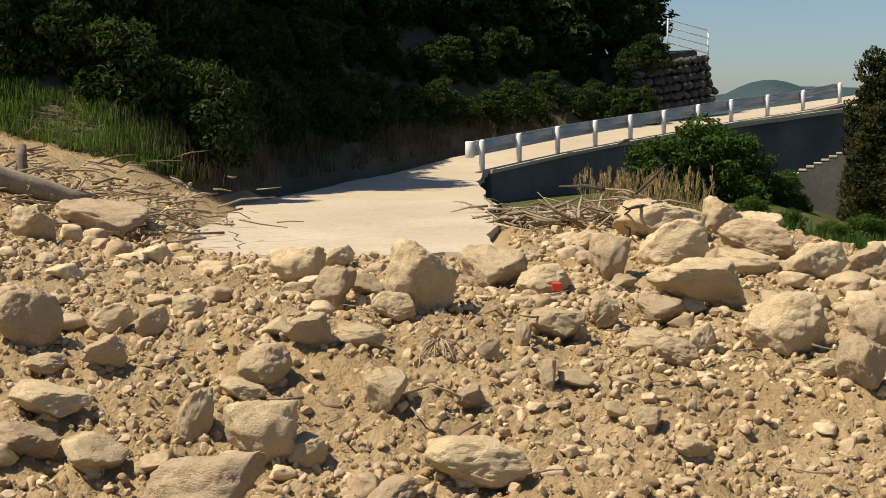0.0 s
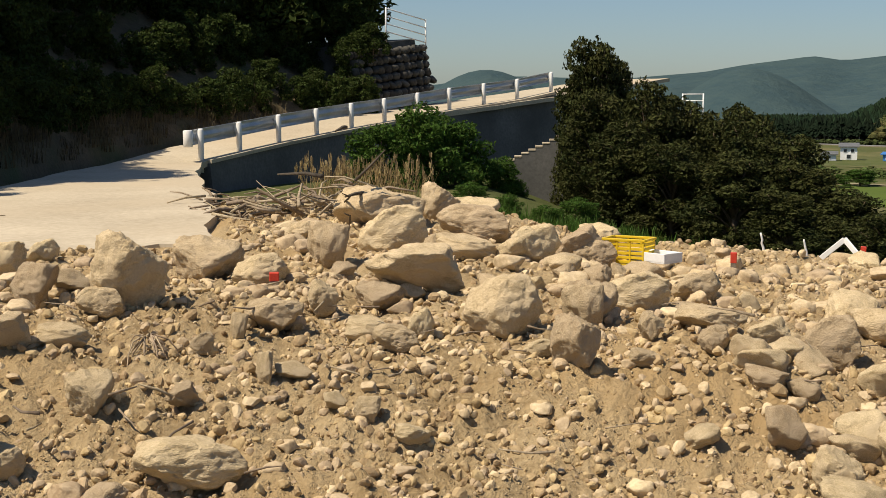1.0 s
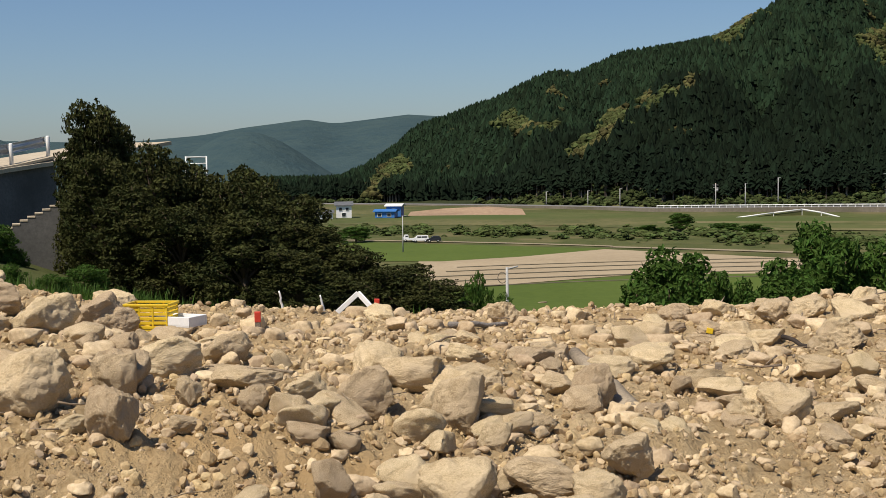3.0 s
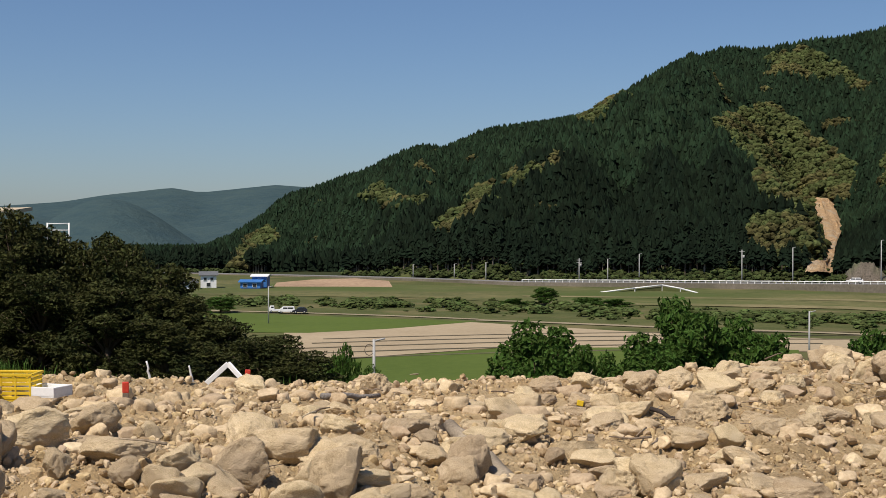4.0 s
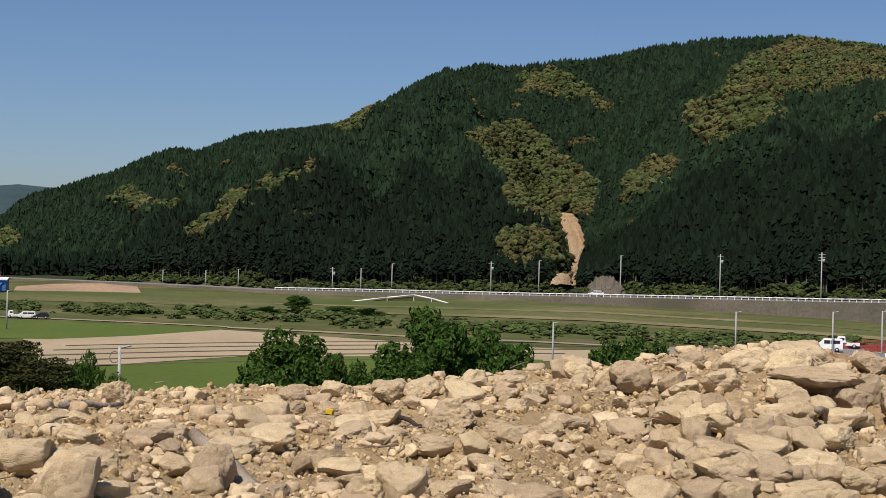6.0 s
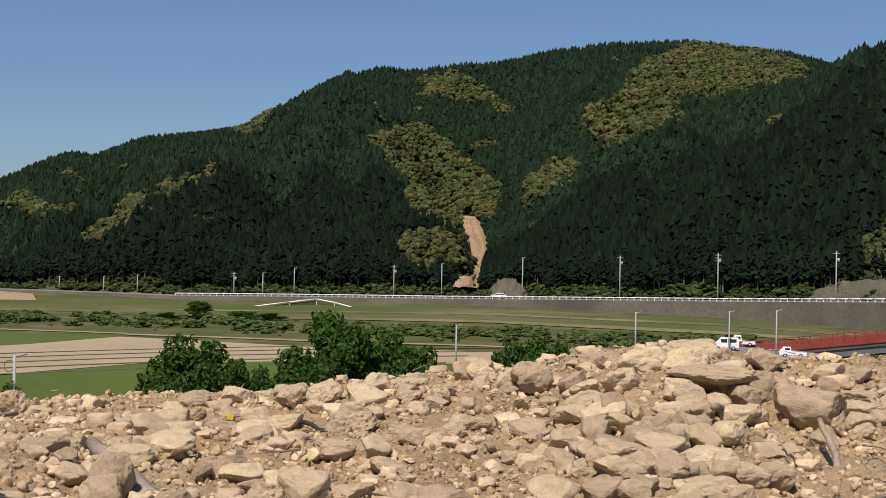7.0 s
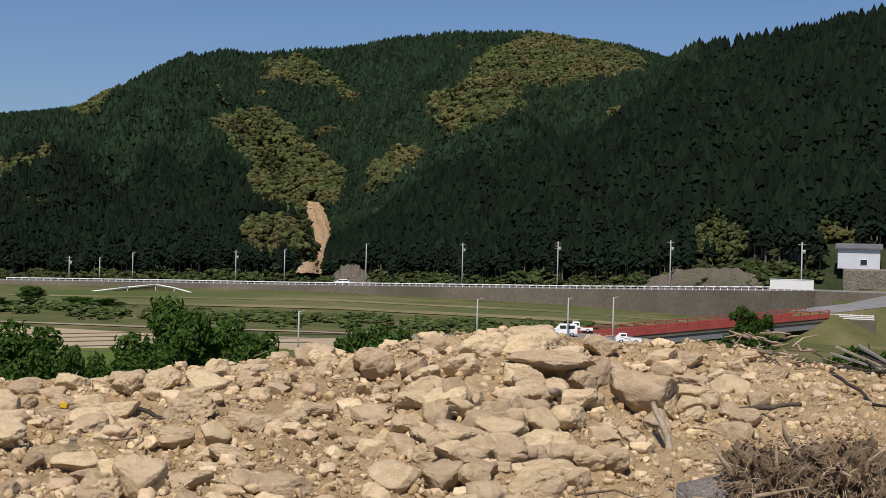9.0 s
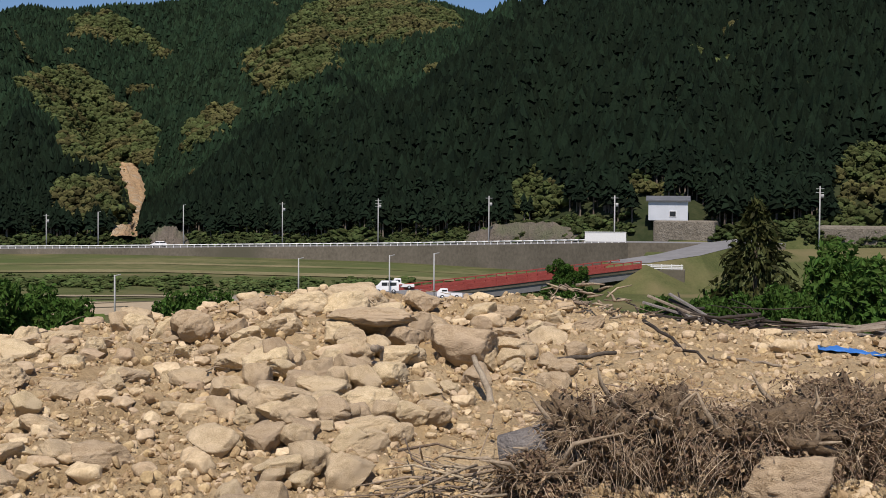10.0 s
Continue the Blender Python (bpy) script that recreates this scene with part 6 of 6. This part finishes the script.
# white boards propped into a gable
A_, B_, T_ = on_bank(28.75, 14.2), on_bank(30.95, 13.9), Vector((*at(29.85, 14.2), 1.68 - 14.2 * math.tan(radians(5.75))))
gable = holder("propped_boards", (0, 0, 0), "two white weathered boards propped into a gable", "boards")
for p in (A_ - Vector((0, 0, .02)), B_ - Vector((0, 0, .05))):
    dv = T_ - p
    m = Matrix.Translation((p + T_) / 2) @ dv.to_track_quat('X', 'Z').to_matrix().to_4x4()
    part("board", box("board", dv.length, .03, .055, M_WHITE, 0, 0, 0, .004), gable, "", m)
for a, d, h, sd in ((26.55, 14.2, .22, 1), (28.35, 14.3, .2, 2)):
    p = on_bank(a, d)
    stick("white_stick", p, p + Vector((-.05, 0, h)), .016, .010, M_WHITE, "thin pale stick standing in the rubble", "stick", seed=sd)

# weathered logs
p, q = on_bank(38.9, 9.2, .08), on_bank(41.2, 7.9, -.02)
stick("log", p, q, .045, .09, M_DEADWOOD, "grey weathered log half buried among stones", "log", 9, .02, 4)
stick("branch", on_bank(48.0, 10.6, .10), on_bank(49.6, 10.2, .02), .02, .015, M_CHAR, "dark broken branch on the rubble", "branch", seed=5)
stick("log", on_bank(-23, 13.6, .28), on_bank(-15.6, 14.0, .10), .16, .10, M_DEADWOOD, "long weathered driftwood log on the slope", "log", 9, .015, 6)
stick("wooden_post", on_bank(-18.3, 15.6, -.1), on_bank(-18.3, 15.7, .34), .07, .065, M_DEADWOOD, "short weathered wooden post with a broken top", "post", 4, .0, 7)
stick("log", on_bank(33.7, 12.0, .06), on_bank(36.3, 12.4, .05), .03, .02, M_GREYLOG, "thin grey log lying on the rubble", "log", seed=8)
stick("branch", on_bank(66.5, 10.6, .05), on_bank(66.0, 10.0, .2), .02, .03, M_DEADWOOD, "forked dead branch standing in the stones", "branch", seed=9)
stick("branch", on_bank(70.4, 9.7, .28), on_bank(71.2, 9.3, -.02), .02, .03, M_DEADWOOD, "dead branch leaning on the bank", "branch", seed=10)
stick("plank", on_bank(74.3, 11.0, .05), on_bank(77.0, 11.3, .10), .022, .018, M_CHAR, "dark weathered plank lying on the soil", "plank", seed=11)
stick("branch", on_bank(78.5, 13.6, .1), on_bank(81, 11.8, .05), .02, .012, M_CHAR, "long dark branch on the bank", "branch", seed=12)
stick("branch", on_bank(82.0, 12.2, .06), on_bank(84.2, 11.6, .05), .018, .012, M_DEADWOOD, "long dry branch on the bank", "branch", seed=13)


def brush_pile(name, spots, n, ln, label, cat, seed, flat=.25, r=.014, material=M_DEADWOOD, grp=""):
    """Sticks heaped at random round (bearing, distance, spread) spots."""
    g2 = random.Random(seed)
    ch = []
    for a, d, sp in spots:
        c = on_bank(a, d)
        for _ in range(n):
            p = c + Vector((g2.gauss(0, sp), g2.gauss(0, sp), 0))
            p.z = mound_xy(p.x, p.y) + abs(g2.gauss(0, flat * .6)) + .02
            b = g2.uniform(0, 6.283)
            L0 = ln * g2.uniform(.4, 1.3)
            dv = Vector((math.cos(b), math.sin(b), g2.gauss(0, flat))) * L0
            mid = p + dv * .5 + Vector((g2.uniform(-.1, .1), g2.uniform(-.1, .1), g2.uniform(-.06, .1))) * L0
            rr0 = r * g2.uniform(.5, 1.8)
            ch.append(tube_arrays([p, mid, p + dv], [rr0, rr0 * .8, rr0 * .4], 5))
    return thing(name, mesh_from(name, *merge(ch), material), label, cat, grp, kind="stuff")


M_DRIFT = mat("bleached_driftwood", (0.16, 0.115, 0.07), (0.42, 0.34, 0.24), 4, 40, bump=0.5, island=0.4)
brush_pile("driftwood_heap", [(3.2, 15.5, .3), (4.2, 15.9, .35), (5.3, 15.8, .4), (6.5, 15.5, .4), (7.6, 14.8, .3), (2.4, 17.5, .25)], 30, .6, "heap of bleached driftwood and twigs", "driftwood", 1, .22, .016, M_DRIFT)
brush_pile("dead_branches", [(8.4, 12.9, .12)], 9, .55, "tangle of dark dead branches between boulders", "branches", 2, .45, .014, M_CHAR)
brush_pile("twigs", [(-16, 13.5, .9), (-13.5, 15, .7), (-18, 15.5, .9), (-12.5, 13.3, .5), (-15, 16.8, .8), (-20, 14.5, .8)], 36, .5, "scattered dry twigs and branches on the slope", "twigs", 3, .12, .011, M_DRIFT)
brush_pile("twigs", [(35 + k * 3.4, 9.5 + 2.2 * (k % 3), .8) for k in range(16)], 9, .24, "thin dry twigs strewn over the rubble", "twigs", 4, .1, .006, M_DRIFT)
brush_pile("twigs", [(-8 + k * 4, 6.3 + .5 * (k % 3), .5) for k in range(10)], 5, .2, "thin dry twigs strewn over the bank", "twigs", 5, .2, .005, M_DRIFT)
brush_pile("stick_bundle", [(68.6, 6.9, .16), (69.8, 6.95, .14)], 26, .55, "bundle of split sticks at the foot of the bank", "sticks", 6, .12, .006, M_DRIFT)
brush_pile("stump_on_crest", [(75.3, 14.2, .25), (76.2, 14.2, .25), (77.0, 14.1, .2)], 20, .3, "broken roots and branches on the crest", "branches", 7, .2, .011, M_DRIFT)


def root_strands(seed, c, n, size, length, drop=.6, r=.007):
    """Rootlets that spring from a lump and hang down."""
    g2 = random.Random(seed)
    ch = []
    for _ in range(n):
        a, b = g2.uniform(0, 6.283), g2.uniform(-.2, 1.2)
        d = Vector((math.cos(a) * math.cos(b), math.sin(a) * math.cos(b), math.sin(b)))
        p = Vector(c) + Vector((d.x * size[0], d.y * size[1], d.z * size[2])) * g2.uniform(.75, 1.0)
        L0 = length * g2.uniform(.35, 1.25)
        pts, dirv = [p], (d + Vector((g2.gauss(0, .5), g2.gauss(0, .5), g2.gauss(0, .5)))).normalized()
        for k in range(4):
            dirv = (dirv + Vector((g2.gauss(0, .22), g2.gauss(0, .22), g2.gauss(0, .2) - drop * .45))).normalized()
            pts.append(pts[-1] + dirv * L0 / 4)
        r0 = r * g2.uniform(.4, 2.0)
        ch.append(tube_arrays(pts, [r0, r0 * .9, r0 * .75, r0 * .5, r0 * .2], 4))
    return merge(ch)


def root_ball(az, d, size, seed, label, log_to=None, n=560):
    base = on_bank(az, d)
    e = holder("uprooted_stump", tuple(base), label, "tree stump", "uprooted stumps", turn=-az)
    v, q = rock_arrays(seed, 5, 5, .34)
    me = mesh_from("root_mass", [(x * size[0] * 2, y * size[1] * 2, (z + .42) * size[2] * 1.5) for x, y, z in v], q, M_ROOTSOIL)
    part("root_mass", me, e, "dark clump of earth and roots")
    part("root_fringe", mesh_from("root_fringe", *root_strands(seed, (0, 0, size[2] * .45), n, (size[0], size[1], size[2] * .75), .30, 1.0, .0014), M_ROOT), e, "dry stringy rootlets")
    bl = [(size[0] * .35 * math.cos(k * 1.3), size[1] * .35 * math.sin(k * 1.3), size[2] * (.35 + .14 * (k % 4)), size[0] * .72, size[2] / size[0] * .75) for k in range(7)]
    lv_, lq = leaf_arrays(seed, bl, 3800, .016, .1, .9)
    part("litter", np_mesh("litter", lv_, lq, M_LITTER), e, "brown bark shreds and dead leaves")
    g2 = random.Random(seed)
    for k in range(6):
        a = g2.uniform(0, 6.28)
        p = Vector((math.cos(a) * size[0] * .7, math.sin(a) * size[1] * .7, size[2] * g2.uniform(.5, 1.0)))
        o = p + Vector((math.cos(a) * .2, -abs(g2.gauss(.1, .1)), g2.uniform(.05, .28)))
        part("root", tube("root", [p * .8, p.lerp(o, .5) + Vector((g2.gauss(0, .05), 0, .03)), o + Vector((g2.gauss(0, .08), 0, 0))], [.02, .013, .004], M_DRIFT, 7), e, "pale broken root")
    if log_to:
        part("trunk", tube("trunk", [(0, 0, size[2] * .45), tuple(Vector(log_to) * .5 + Vector((0, 0, size[2] * .3))), log_to], [.16, .15, .13], M_GREYLOG, 14), e, "grey weathered trunk")
    return e


root_ball(75.0, 7.1, (.30, .3, .36), 201, "uprooted tree stump with stringy roots and a grey trunk", (-.50, .05, .10))
root_ball(78.3, 7.15, (.42, .32, .40), 202, "uprooted stump tangled with dry roots and earth")
root_ball(82.2, 7.0, (.40, .3, .34), 203, "uprooted stump with bleached broken roots")
root_ball(85.8, 7.3, (.45, .32, .42), 204, "uprooted stump tangled with dry roots and earth")
root_ball(89.8, 7.3, (.48, .34, .40), 205, "dark uprooted stump with bleached broken roots")
root_ball(93.8, 7.3, (.45, .34, .40), 206, "uprooted stump tangled with dry roots and earth")
root_ball(72.4, 6.8, (.2, .2, .18), 207, "small dark stump at the foot of the bank", None, 120)
hang = holder("hanging_roots", tuple(on_bank(-.2, 6.75, .02)), "bundle of dry roots hanging down the soil bank", "roots")
part("root_fringe", mesh_from("root_fringe", *root_strands(77, (0, .03, .06), 30, (.06, .03, .04), .34, 2.4, .0035), M_ROOT), hang)

# old timber, tarpaulin and waste behind the bank
brush_pile("timber_heap", [(81.2, 15.0, .3), (82.2, 15.2, .3), (83.1, 15.0, .28)], 16, .7, "heap of dark splintered old timber", "timber", 8, .16, .013, M_CHAR)
for k in range(9):
    a, d = 81.2 + k * .22, 14.9 + .06 * k
    p = on_bank(a, d, .12)
    w = Vector((rng.uniform(-.2, .1), rng.uniform(.12, .3), rng.uniform(.02, .12)))
    dv = w.normalized() * rng.uniform(.5, .95)
    ob = thing("old_board", box("old_board", dv.length, .09, .025, (M_CHAR, M_GREYLOG, M_DEADWOOD)[k % 3], 0, 0, 0, .004), ("dark splintered board in the timber heap", "grey weathered board in the timber heap", "brown weathered board in the timber heap")[k % 3], "board", "old boards")
    ob.matrix_basis = Matrix.Translation(p + dv * .4) @ dv.to_track_quat('X', 'Z').to_matrix().to_4x4()
for k in range(12):
    a, d = 85.6 + k * .5, 14.9 + .25 * (k % 3)
    p = on_bank(a, d, .06 + .05 * (k % 3))
    ob = thing("old_board", box("old_board", rng.uniform(.5, 1.1), .14, .03, (M_DEADWOOD, M_GREYLOG, M_DEADWOOD)[k % 3], 0, 0, 0, .004), "weathered board lying behind the bank", "board", "old boards")
    ob.matrix_basis = Matrix.Translation(p) @ pose(0, 0, 0, rng.uniform(-15, 15), rng.uniform(-12, 12), rng.uniform(-30, 30) - a)
tv_, tf_ = [], []
for i in range(25):
    for j in range(7):
        a, d = 85.9 + i * .26, 12.8 + j * .07 - i * .012
        p = on_bank(a, d, .03 + .04 * noise.noise(Vector((i * .5, j * .8, 1))))
        tv_.append(p)
for i in range(24):
    for j in range(6):
        k = i * 7 + j
        tf_.append((k, k + 1, k + 8, k + 7))
tp = thing("tarpaulin", mesh_from("tarpaulin", tv_, tf_, M_TARP), "crumpled bright blue tarpaulin on the soil", "tarpaulin")
tp.modifiers.new("thick", 'SOLIDIFY').thickness = .006
